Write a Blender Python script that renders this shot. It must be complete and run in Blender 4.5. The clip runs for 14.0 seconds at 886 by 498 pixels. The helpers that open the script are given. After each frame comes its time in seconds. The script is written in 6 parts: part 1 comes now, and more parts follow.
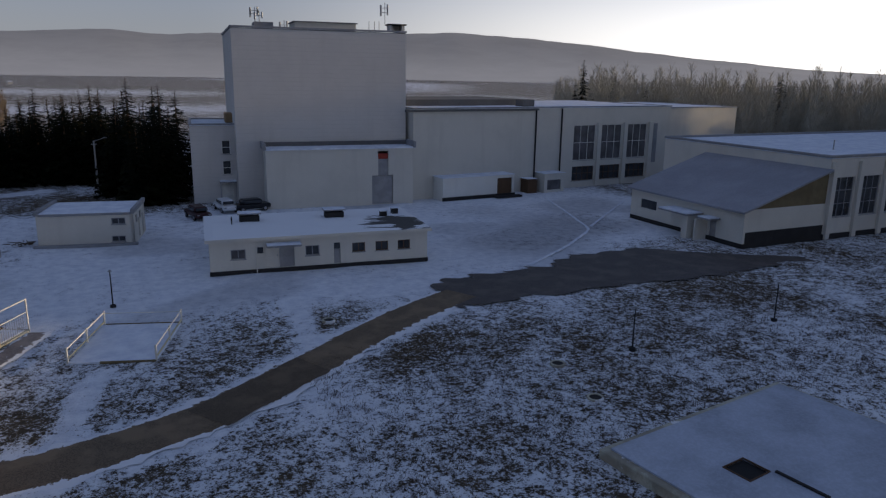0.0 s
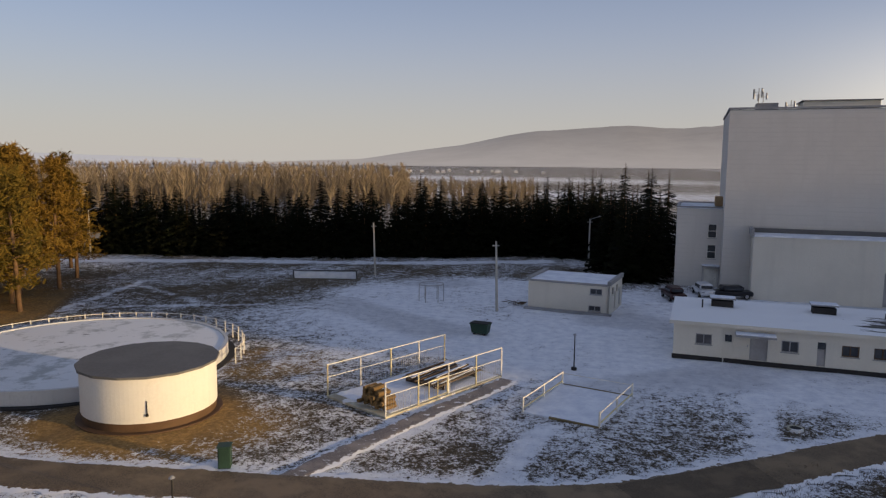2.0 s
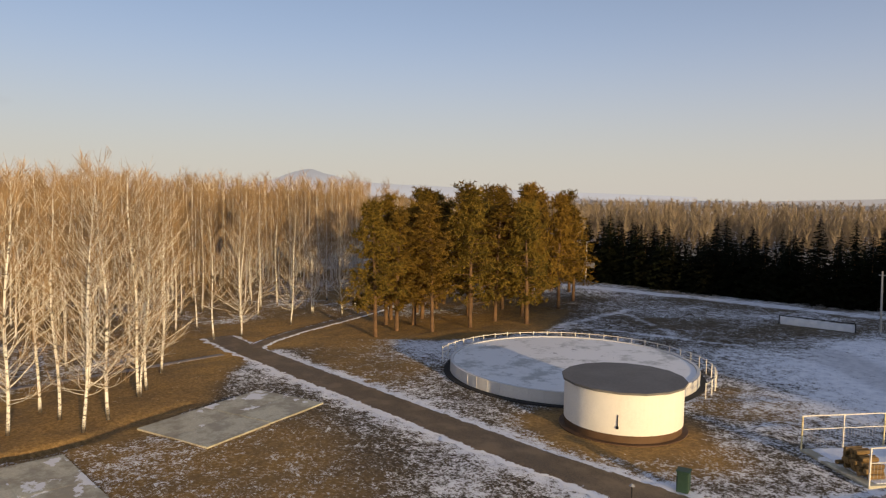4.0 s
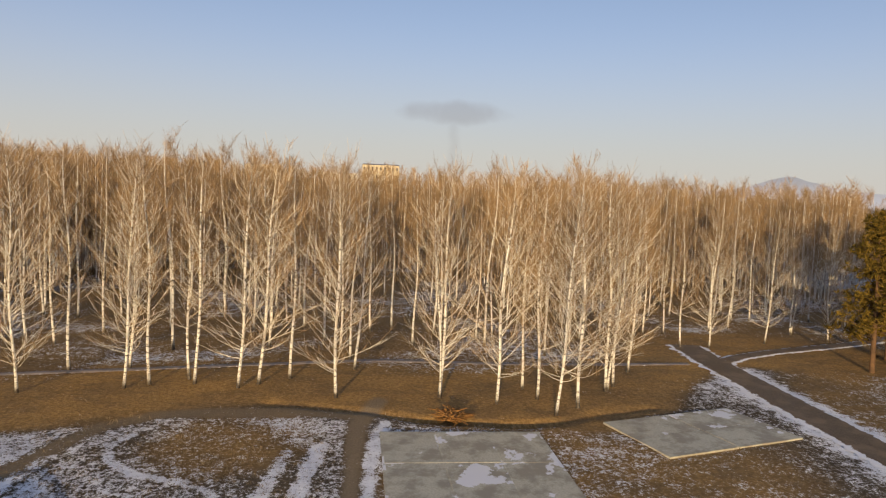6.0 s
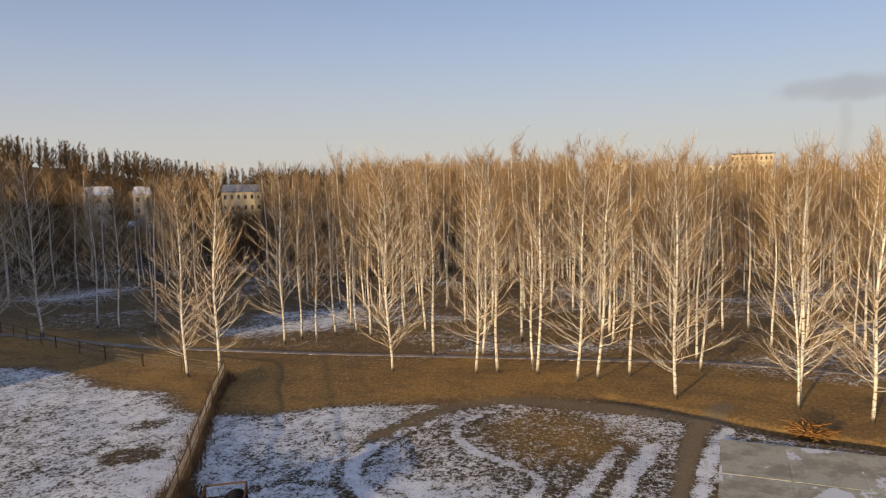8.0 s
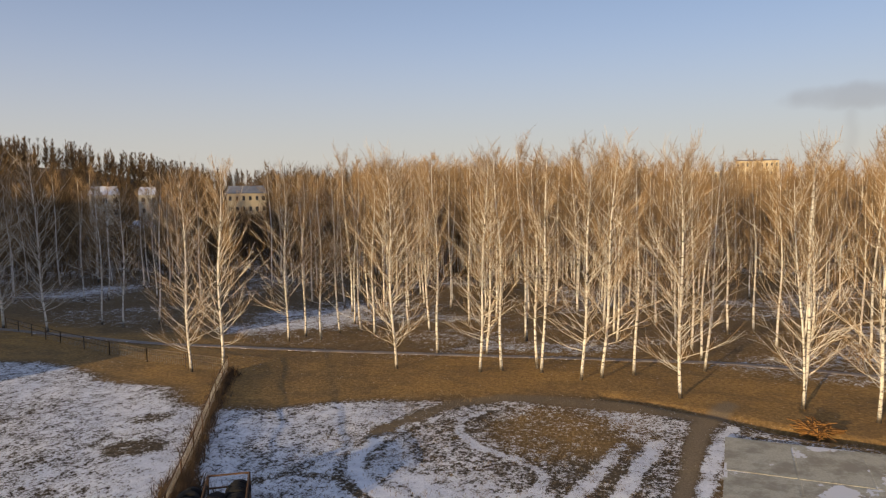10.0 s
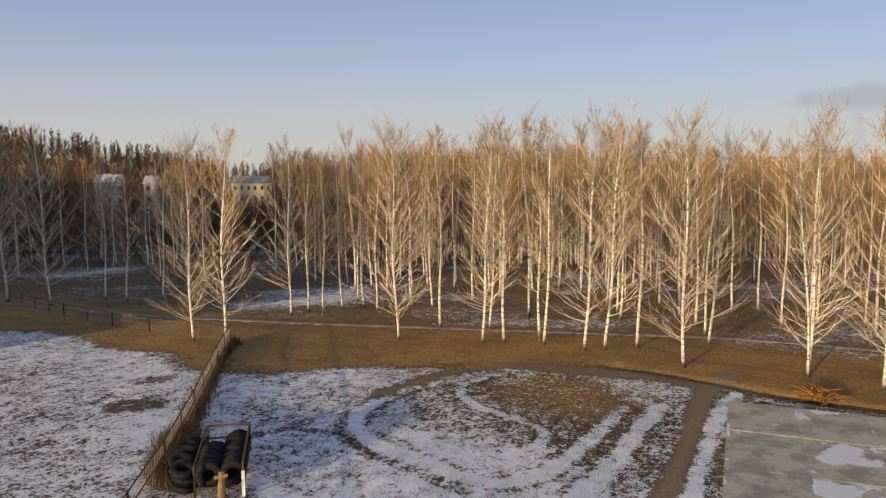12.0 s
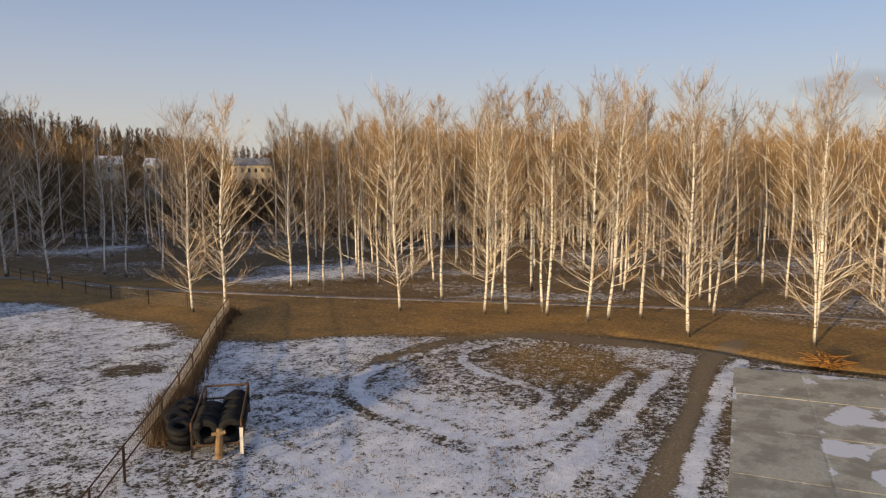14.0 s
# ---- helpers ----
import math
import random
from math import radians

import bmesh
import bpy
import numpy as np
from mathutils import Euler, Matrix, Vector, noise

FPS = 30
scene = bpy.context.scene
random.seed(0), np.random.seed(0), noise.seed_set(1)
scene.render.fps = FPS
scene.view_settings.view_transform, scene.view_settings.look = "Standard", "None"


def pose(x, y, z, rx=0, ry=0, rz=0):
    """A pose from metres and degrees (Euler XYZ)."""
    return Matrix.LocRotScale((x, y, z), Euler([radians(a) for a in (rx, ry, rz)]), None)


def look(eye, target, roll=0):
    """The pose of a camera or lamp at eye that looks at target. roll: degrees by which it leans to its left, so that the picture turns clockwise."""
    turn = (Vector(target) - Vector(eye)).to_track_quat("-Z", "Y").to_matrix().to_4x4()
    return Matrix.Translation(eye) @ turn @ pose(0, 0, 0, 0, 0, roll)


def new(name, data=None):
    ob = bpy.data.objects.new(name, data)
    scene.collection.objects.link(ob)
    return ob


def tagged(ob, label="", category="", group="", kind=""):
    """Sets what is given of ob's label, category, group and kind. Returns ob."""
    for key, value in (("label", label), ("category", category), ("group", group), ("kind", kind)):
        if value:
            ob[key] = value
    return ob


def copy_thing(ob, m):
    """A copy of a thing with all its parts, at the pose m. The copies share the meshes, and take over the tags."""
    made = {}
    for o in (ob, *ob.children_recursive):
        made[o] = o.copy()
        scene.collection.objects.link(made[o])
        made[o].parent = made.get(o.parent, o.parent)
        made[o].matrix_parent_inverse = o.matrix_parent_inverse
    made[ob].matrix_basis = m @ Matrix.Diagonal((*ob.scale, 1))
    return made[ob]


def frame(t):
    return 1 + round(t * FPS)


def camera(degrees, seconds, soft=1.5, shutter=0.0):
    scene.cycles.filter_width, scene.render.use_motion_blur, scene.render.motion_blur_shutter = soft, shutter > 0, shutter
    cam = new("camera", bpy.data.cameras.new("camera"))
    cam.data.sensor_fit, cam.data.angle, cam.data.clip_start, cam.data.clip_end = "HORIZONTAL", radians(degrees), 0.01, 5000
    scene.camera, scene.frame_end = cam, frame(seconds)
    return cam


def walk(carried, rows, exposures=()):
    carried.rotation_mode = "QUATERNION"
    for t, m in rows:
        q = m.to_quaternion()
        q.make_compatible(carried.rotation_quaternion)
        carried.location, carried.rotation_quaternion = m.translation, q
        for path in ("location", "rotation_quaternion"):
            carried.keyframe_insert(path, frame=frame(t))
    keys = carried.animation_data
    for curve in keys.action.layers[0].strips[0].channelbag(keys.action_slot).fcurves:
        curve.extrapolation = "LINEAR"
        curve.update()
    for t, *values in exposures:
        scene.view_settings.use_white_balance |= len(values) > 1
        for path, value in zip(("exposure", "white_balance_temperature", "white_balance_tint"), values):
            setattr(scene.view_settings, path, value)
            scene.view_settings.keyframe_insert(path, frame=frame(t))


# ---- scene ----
cam = camera(64, 14.0, soft=1.25)
PATH = [  # seconds, eye, yaw to the left of +y, pitch, roll
    (0, (-1.67, -0.45, 15.74), -27.66, -13.76, 0.86),
    (0.5, (-1.35, -0.34, 15.42), -18.87, -8.54, 1.28),
    (1, (-0.63, -0.77, 15.48), -8.38, -8.01, 1.20),
    (1.5, (-0.90, 0.03, 15.14), 0.25, -7.67, 1.11),
    (2, (0.26, 0.54, 14.74), 11.36, -7.04, 0.48),
    (2.5, (0.89, 0.09, 14.87), 20.38, -6.69, -0.81),
    (3, (1.52, -0.08, 15.04), 29.99, -6.12, -1.98),
    (3.2, (2.02, -0.33, 14.95), 34.08, -5.75, -1.65),
    (5.3, (0.90, -1.55, 14.52), 72.99, -4.29, 3.44),
    (5.5, (0.45, -1.46, 14.47), 76.54, -4.46, 3.13),
    (6, (0.41, -1.33, 14.37), 86.05, -4.99, 2.44),
    (6.5, (0.38, -0.42, 14.35), 96.26, -5.12, 0.89),
    (7, (0.23, 0.41, 14.24), 105.54, -5.54, -0.52),
    (7.5, (-0.10, 0.50, 14.03), 114.65, -4.50, -1.21),
    (8, (-0.17, 0.58, 14.11), 115.07, -5.36, -1.29),
    (8.2, (-0.17, 0.56, 14.07), 114.94, -4.81, -1.35),
    (9.3, (-0.13, 0.53, 13.93), 115.20, -4.95, -1.02),
    (10.3, (-0.09, 0.50, 13.28), 115.43, -5.05, -0.71),
    (10.5, (-0.01, 0.48, 13.07), 115.43, -5.20, -0.72),
    (11, (-0.07, 0.52, 12.67), 115.56, -4.79, -0.62),
    (11.5, (-0.17, 0.49, 12.25), 115.58, -5.16, -0.58),
    (12, (-0.12, 0.60, 11.53), 115.75, -5.10, -0.30),
    (12.5, (-0.15, 0.52, 11.23), 115.86, -4.84, -0.38),
    (13, (-0.27, 0.46, 11.04), 116.18, -5.29, -0.50),
    (13.5, (-0.38, 0.46, 10.61), 116.18, -5.25, -0.41),
    (14, (-0.57, 0.33, 10.23), 115.85, -6.14, -0.22),
]


def aim(eye, yaw, pitch, roll):
    """The camera's pose from its eye and three angles in degrees."""
    a, b = radians(yaw), radians(pitch)
    d = Vector((-math.sin(a) * math.cos(b), math.cos(a) * math.cos(b), math.sin(b)))
    return look(eye, Vector(eye) + 20 * d, roll)


walk(cam, [(t, aim(e, y, p, r)) for t, e, y, p, r in PATH],
     exposures=[(0, -0.88, 6200, 18), (0.5, -0.14, 6700, 19), (1.0, -0.24, 6900, 19), (2.0, -0.24, 7350, 18), (3.2, -0.12, 7800, 17), (5.3, -0.04, 7300, 17), (14, -0.06, 7350, 17)])

# ---- light ----
SUN_AZ, SUN_EL = 101.0, 7.0  # degrees clockwise from +y, and above the horizon
world = bpy.data.worlds.new("world")
scene.world = world
world.use_nodes = True
wn = world.node_tree
sky = wn.nodes.new("ShaderNodeTexSky")
sky.sky_type = "NISHITA"
sky.sun_disc = False
sky.sun_elevation = radians(SUN_EL)
sky.sun_rotation = radians(SUN_AZ)
sky.air_density, sky.dust_density, sky.ozone_density = 1.0, 0.6, 4.2
wn.nodes["Background"].inputs[1].default_value = 0.15
# winter haze pales the sky towards the horizon
way = wn.nodes.new("ShaderNodeTexCoord")
split = wn.nodes.new("ShaderNodeSeparateXYZ")
wn.links.new(way.outputs["Generated"], split.inputs[0])
thin = wn.nodes.new("ShaderNodeMapRange")
thin.interpolation_type = "SMOOTHSTEP"
for k, v in (("From Min", -0.02), ("From Max", 0.31), ("To Min", 0.86), ("To Max", 0.34)):
    thin.inputs[k].default_value = v
wn.links.new(split.outputs["Z"], thin.inputs["Value"])
haze = wn.nodes.new("ShaderNodeMix")
haze.data_type = "RGBA"
wn.links.new(thin.outputs["Result"], haze.inputs[0])
wn.links.new(sky.outputs[0], haze.inputs[6])
tone = wn.nodes.new("ShaderNodeMapRange")
tone.interpolation_type = "SMOOTHSTEP"
for k, v in (("From Min", 0.02), ("From Max", 0.24)):
    tone.inputs[k].default_value = v
wn.links.new(split.outputs["Z"], tone.inputs["Value"])
pale = wn.nodes.new("ShaderNodeMix")
pale.data_type = "RGBA"
pale.inputs[6].default_value, pale.inputs[7].default_value = (4.1, 4.32, 4.35, 1), (3.8, 4.6, 6.3, 1)
wn.links.new(tone.outputs["Result"], pale.inputs[0])
wn.links.new(pale.outputs[2], haze.inputs[7])
# and glows round the low sun
near = wn.nodes.new("ShaderNodeVectorMath")
near.operation = "DOT_PRODUCT"
wn.links.new(way.outputs["Generated"], near.inputs[0])
near.inputs[1].default_value = (math.sin(radians(SUN_AZ)) * math.cos(radians(SUN_EL)), math.cos(radians(SUN_AZ)) * math.cos(radians(SUN_EL)), math.sin(radians(SUN_EL)))
bloom = wn.nodes.new("ShaderNodeMapRange")
bloom.interpolation_type = "SMOOTHSTEP"
for k, v in (("From Min", -0.05), ("From Max", 0.88), ("To Min", 0.0), ("To Max", 15.0)):
    bloom.inputs[k].default_value = v
wn.links.new(near.outputs["Value"], bloom.inputs["Value"])
layer = wn.nodes.new("ShaderNodeMapRange")
layer.interpolation_type = "SMOOTHSTEP"
for k, v in (("From Min", 0.02), ("From Max", 0.22), ("To Min", 1.0), ("To Max", 0.0)):
    layer.inputs[k].default_value = v
wn.links.new(split.outputs["Z"], layer.inputs["Value"])
glow = wn.nodes.new("ShaderNodeMath")
glow.operation = "MULTIPLY"
wn.links.new(bloom.outputs["Result"], glow.inputs[0])
wn.links.new(layer.outputs["Result"], glow.inputs[1])
warm = wn.nodes.new("ShaderNodeVectorMath")
warm.operation = "MULTIPLY_ADD"
warm.inputs[0].default_value = (1.0, 0.96, 0.82)
wn.links.new(glow.outputs[0], warm.inputs[1])
wn.links.new(haze.outputs[2], warm.inputs[2])
# a smudge of chimney smoke hangs over the town
def world_math(op, a, b=0.0):
    n = wn.nodes.new("ShaderNodeMath")
    n.operation = op
    for s, v in zip(n.inputs, (a, b)):
        if isinstance(v, bpy.types.NodeSocket):
            wn.links.new(v, s)
        else:
            s.default_value = v
    return n.outputs[0]


SMOKE_AZ, SMOKE_Z = radians(-85.6), 0.103
curl = wn.nodes.new("ShaderNodeTexNoise")
curl.inputs["Scale"].default_value, curl.inputs["Detail"].default_value = 26.0, 5.0
wn.links.new(way.outputs["Generated"], curl.inputs["Vector"])
across = world_math("ADD", world_math("MULTIPLY", split.outputs["X"], math.cos(SMOKE_AZ)), world_math("MULTIPLY", split.outputs["Y"], -math.sin(SMOKE_AZ)))
wide = world_math("MULTIPLY", across, 1 / 0.075)
tall = world_math("MULTIPLY", world_math("SUBTRACT", split.outputs["Z"], SMOKE_Z), 1 / 0.018)
away = world_math("ADD", world_math("ADD", world_math("MULTIPLY", wide, wide), world_math("MULTIPLY", tall, tall)), world_math("MULTIPLY", world_math("LESS_THAN", world_math("MULTIPLY", split.outputs["X"], -1.0), 0.0), 9.0))
puff = wn.nodes.new("ShaderNodeMapRange")
puff.interpolation_type = "SMOOTHSTEP"
for k, v in (("From Min", 1.3), ("From Max", 0.1), ("To Min", 0.0), ("To Max", 0.36)):
    puff.inputs[k].default_value = v
wn.links.new(world_math("ADD", away, world_math("MULTIPLY", world_math("SUBTRACT", curl.outputs["Fac"], 0.5), 1.6)), puff.inputs["Value"])
# with the thin column that feeds it
column = wn.nodes.new("ShaderNodeMapRange")
column.interpolation_type = "SMOOTHSTEP"
for k, v in (("From Min", 0.011), ("From Max", 0.0), ("To Min", 0.0), ("To Max", 0.16)):
    column.inputs[k].default_value = v
lean_ = world_math("ADD", across, world_math("MULTIPLY", world_math("SUBTRACT", curl.outputs["Fac"], 0.5), 0.012))
wn.links.new(world_math("ADD", world_math("ABSOLUTE", lean_), world_math("MULTIPLY", world_math("LESS_THAN", world_math("MULTIPLY", split.outputs["X"], -1.0), 0.0), 9.0)), column.inputs["Value"])
below = world_math("MULTIPLY", column.outputs["Result"], world_math("LESS_THAN", split.outputs["Z"], SMOKE_Z))
smoke = wn.nodes.new("ShaderNodeMix")
smoke.data_type = "RGBA"
wn.links.new(world_math("MAXIMUM", puff.outputs["Result"], below), smoke.inputs[0])
wn.links.new(warm.outputs[0], smoke.inputs[6])
smoke.inputs[7].default_value = (1.9, 1.95, 2.1, 1)
wn.links.new(smoke.outputs[2], wn.nodes["Background"].inputs[0])
sun = new("sun", bpy.data.lights.new("sun", "SUN"))
sun.data.energy, sun.data.angle, sun.data.color = 5.0, radians(0.6), (1.0, 0.78, 0.43)
sa, se = radians(SUN_AZ), radians(SUN_EL)
sun.matrix_world = look((math.sin(sa) * 50, math.cos(sa) * 50, math.tan(se) * 50), (0, 0, 0))

# ---- materials ----


class Nodes:
    """A node material under construction."""

    def __init__(self, name, rough=0.8, metal=0.0):
        self.mat = bpy.data.materials.new(name)
        self.mat.use_nodes = True
        self.t = self.mat.node_tree
        self.b = self.t.nodes["Principled BSDF"]
        self.b.inputs["Roughness"].default_value = rough
        self.b.inputs["Metallic"].default_value = metal
        self.b.inputs["Specular IOR Level"].default_value = 0.2
        self.co = self.t.nodes.new("ShaderNodeTexCoord")

    def node(self, kind, **inputs):
        n = self.t.nodes.new(kind)
        for k, v in inputs.items():
            self.put(n.inputs[k.replace("_", " ")], v)
        return n

    def put(self, socket, v):
        if isinstance(v, bpy.types.NodeSocket):
            self.t.links.new(v, socket)
        else:
            socket.default_value = v

    def noise(self, scale, detail=4, rough=0.6, stretch=None):
        vec = self.co.outputs["Object"]
        if stretch:
            m = self.node("ShaderNodeMapping")
            m.inputs["Scale"].default_value = stretch
            self.put(m.inputs[0], vec)
            vec = m.outputs[0]
        n = self.node("ShaderNodeTexNoise", Scale=scale, Detail=detail, Roughness=rough)
        self.put(n.inputs["Vector"], vec)
        return n.outputs["Fac"]

    def ramp(self, fac, lo, hi):
        n = self.node("ShaderNodeMapRange")
        n.interpolation_type = "SMOOTHSTEP"
        self.put(n.inputs["Value"], fac)
        n.inputs["From Min"].default_value, n.inputs["From Max"].default_value = lo, hi
        return n.outputs["Result"]

    def mix(self, fac, a, b):
        n = self.node("ShaderNodeMix")
        n.data_type = "RGBA"
        self.put(n.inputs[0], fac)
        self.put(n.inputs[6], a if isinstance(a, bpy.types.NodeSocket) else (*a, 1))
        self.put(n.inputs[7], b if isinstance(b, bpy.types.NodeSocket) else (*b, 1))
        return n.outputs[2]

    def math(self, op, a, b=0.0):
        n = self.node("ShaderNodeMath")
        n.operation = op
        self.put(n.inputs[0], a)
        self.put(n.inputs[1], b)
        return n.outputs[0]

    def attr(self, name):
        n = self.node("ShaderNodeAttribute")
        n.attribute_name = name
        return n.outputs["Fac"]

    def random(self):
        return self.node("ShaderNodeObjectInfo").outputs["Random"]

    def color(self, c):
        self.put(self.b.inputs["Base Color"], c)
        return self

    def bump(self, height, strength=0.4, distance=0.05):
        n = self.node("ShaderNodeBump")
        n.inputs["Strength"].default_value, n.inputs["Distance"].default_value = strength, distance
        self.put(n.inputs["Height"], height)
        self.put(self.b.inputs["Normal"], n.outputs[0])
        return self


def plain(name, c, rough=0.7, metal=0.0, vary=0.25, scale=3.0, bump=0.15):
    """Paint or metal with grain and blotches at two scales."""
    n = Nodes(name, rough, metal)
    dark = tuple(v * (1 - vary) for v in c)
    light = tuple(min(1, v * (1 + vary * 0.6)) for v in c)
    big = n.mix(n.ramp(n.noise(scale * 0.3, 3), 0.35, 0.68), dark, light)
    fine = n.mix(n.ramp(n.noise(scale * 6, 5), 0.42, 0.62), tuple(v * (1 - vary * 0.7) for v in c), c)
    n.color(n.mix(0.5, big, fine)).bump(n.noise(scale * 8, 4), bump, 0.02)
    return n.mat


def make_ground():
    n = Nodes("frosted_grass", 0.95)
    clump = n.noise(1.1, 6, 0.7, (1.0, 1.0, 0.2))
    blade = n.noise(4.2, 5, 0.72)
    hair = n.noise(11, 3, 0.6)
    mixed = n.math("ADD", n.math("MULTIPLY", clump, 0.30), n.math("ADD", n.math("MULTIPLY", blade, 0.42), n.math("MULTIPLY", hair, 0.28)))
    mixed = n.math("ADD", n.math("MULTIPLY", mixed, 4.0), -1.5)
    mixed = n.math("ADD", mixed, n.math("MULTIPLY", n.math("SUBTRACT", n.noise(0.17, 3, 0.6, (1.0, 0.6, 1.0)), 0.5), 0.7))
    # snow lies where its share beats the roughness of the sward
    lie = n.math("SUBTRACT", n.math("ADD", n.attr("snow"), mixed), 1.0)
    cover = n.ramp(lie, -0.14, 0.17)
    straw = n.mix(n.ramp(blade, 0.38, 0.66), (0.05, 0.039, 0.027), (0.19, 0.14, 0.085))
    litter = n.mix(n.ramp(blade, 0.35, 0.68), (0.25, 0.142, 0.047), (0.46, 0.275, 0.095))
    damp = n.ramp(n.noise(0.42, 5, 0.65, (1.0, 0.55, 1.0)), 0.44, 0.62)
    litter = n.mix(n.math("MULTIPLY", damp, 0.42), litter, n.mix(n.ramp(hair, 0.35, 0.65), (0.075, 0.05, 0.028), (0.17, 0.12, 0.07)))
    earth = n.mix(n.ramp(n.noise(0.35, 3), 0.4, 0.62), straw, n.mix(0.4, straw, (0.11, 0.085, 0.055)))
    base = n.mix(n.attr("litter"), earth, litter)
    base = n.mix(n.attr("bare"), base, n.mix(n.ramp(hair, 0.3, 0.7), (0.18, 0.135, 0.085), (0.27, 0.205, 0.13)))
    snow = n.mix(n.ramp(clump, 0.3, 0.7), (0.63, 0.66, 0.73), (0.83, 0.85, 0.885))
    wet = n.mix(n.ramp(clump, 0.3, 0.7), (0.20, 0.20, 0.215), (0.31, 0.31, 0.33))
    n.color(n.mix(n.math("MULTIPLY", n.attr("frost"), 0.85), n.mix(cover, base, snow), wet))
    n.bump(n.math("ADD", n.math("MULTIPLY", blade, 0.7), n.math("MULTIPLY", cover, 0.5)), 0.75, 0.16)
    return n.mat


def make_asphalt(k=1.0, cool=0.0):
    n = Nodes("wet_asphalt", 0.6)
    grit = n.noise(16, 4)
    base = n.mix(n.ramp(grit, 0.35, 0.65), (0.112 * k, (0.078 + 0.02 * cool) * k, (0.047 + 0.048 * cool) * k), (0.20 * k, (0.143 + 0.035 * cool) * k, (0.088 + 0.085 * cool) * k))
    base = n.mix(n.ramp(n.noise(0.5, 4), 0.45, 0.65), base, (0.235 * k, (0.165 + 0.04 * cool) * k, (0.10 + 0.09 * cool) * k))
    lie = n.math("SUBTRACT", n.math("ADD", n.attr("snow"), n.noise(1.6, 6, 0.7)), 1.0)
    n.color(n.mix(n.ramp(lie, -0.02, 0.04), base, (0.76, 0.77, 0.8)))
    n.bump(grit, 0.3, 0.02)
    return n.mat


def make_concrete():
    n = Nodes("damp_concrete", 0.62)
    blot = n.noise(0.55, 5, 0.65)
    grit = n.noise(9, 4)
    base = n.mix(n.ramp(grit, 0.3, 0.7), (0.42, 0.40, 0.31), (0.54, 0.515, 0.41))
    base = n.mix(n.ramp(blot, 0.42, 0.6), base, (0.31, 0.28, 0.215))
    vec = n.noise(0.32, 6, 0.6, (1.0, 1.0, 1.0))
    snow = n.ramp(n.math("ADD", vec, n.math("MULTIPLY", n.random(), 0.16)), 0.655, 0.675)
    n.color(n.mix(snow, base, (0.74, 0.74, 0.75))).bump(grit, 0.2, 0.02)
    return n.mat


def make_plaster(name, c, course=0.0):
    """Whitewashed masonry: faint courses, streaks of damp, blotches."""
    n = Nodes(name, 0.85)
    blot = n.noise(0.22, 5, 0.65)
    streak = n.noise(0.8, 4, 0.6, (1.0, 1.0, 0.09))
    fine = n.noise(7, 4)
    d1, d2 = tuple(v * 0.80 for v in c), tuple(v * 0.68 for v in c)
    col = n.mix(n.ramp(blot, 0.42, 0.66), c, d1)
    col = n.mix(n.math("MULTIPLY", n.ramp(streak, 0.52, 0.72), 0.6), col, d2)
    h = fine
    if course:
        w = n.node("ShaderNodeTexWave", Scale=course, Distortion=1.2, Detail=3.0)
        w.bands_direction = "Z"
        n.put(w.inputs["Vector"], n.co.outputs["Object"])
        line = n.math("MAXIMUM", n.ramp(w.outputs["Fac"], 0.0, 0.3), n.ramp(n.noise(0.5, 4, 0.6, (0.5, 0.5, 3.0)), 0.40, 0.62))
        col = n.mix(n.math("MULTIPLY", line, 0.9), tuple(v * 0.78 for v in c), col)
        h = n.math("ADD", n.math("MULTIPLY", fine, 0.4), line)
    col = n.mix(n.math("MULTIPLY", n.ramp(fine, 0.35, 0.6), 0.5), tuple(v * 0.88 for v in c), col)
    n.color(col).bump(h, 0.25, 0.02)
    return n.mat


def make_roof_snow():
    n = Nodes("roof_snow", 0.9)
    a = n.noise(0.9, 6, 0.65)
    n.color(n.mix(n.ramp(a, 0.3, 0.7), (0.60, 0.64, 0.73), (0.80, 0.83, 0.88)))
    n.bump(n.noise(2.5, 5), 0.35, 0.06)
    return n.mat


def make_patchy_roof():
    n = Nodes("patchy_roof_snow", 0.9)
    lie = n.math("ADD", n.noise(0.8, 6, 0.7, (0.45, 1.9, 1.0)), n.attr("snow"))
    felt = n.mix(n.ramp(n.noise(8, 4), 0.3, 0.7), (0.06, 0.058, 0.055), (0.12, 0.115, 0.105))
    n.color(n.mix(n.ramp(lie, 0.97, 1.03), felt, (0.78, 0.79, 0.81))).bump(lie, 0.4, 0.05)
    return n.mat


def make_bark_birch():
    n = Nodes("birch_bark", 0.75)
    band = n.noise(2.2, 4, 0.7, (1.0, 1.0, 3.2))
    white = n.mix(n.ramp(n.noise(1.3, 3), 0.3, 0.7), (0.64, 0.61, 0.55), (0.82, 0.80, 0.75))
    dark = n.math("MAXIMUM", n.ramp(band, 0.53, 0.60), n.math("MULTIPLY", n.ramp(n.noise(1.6, 4, 0.7, (1.0, 1.0, 0.45)), 0.55, 0.68), 0.8))
    foot = n.node("ShaderNodeSeparateXYZ")
    n.put(foot.inputs[0], n.co.outputs["Object"])
    rough = n.math("ADD", foot.outputs["Z"], n.math("MULTIPLY", n.noise(2.0, 4), 1.6))
    dark = n.math("MAXIMUM", dark, n.math("SUBTRACT", 1.0, n.ramp(rough, 0.9, 1.7)))
    n.color(n.mix(dark, white, (0.06, 0.048, 0.038))).bump(band, 0.3, 0.02)
    return n.mat


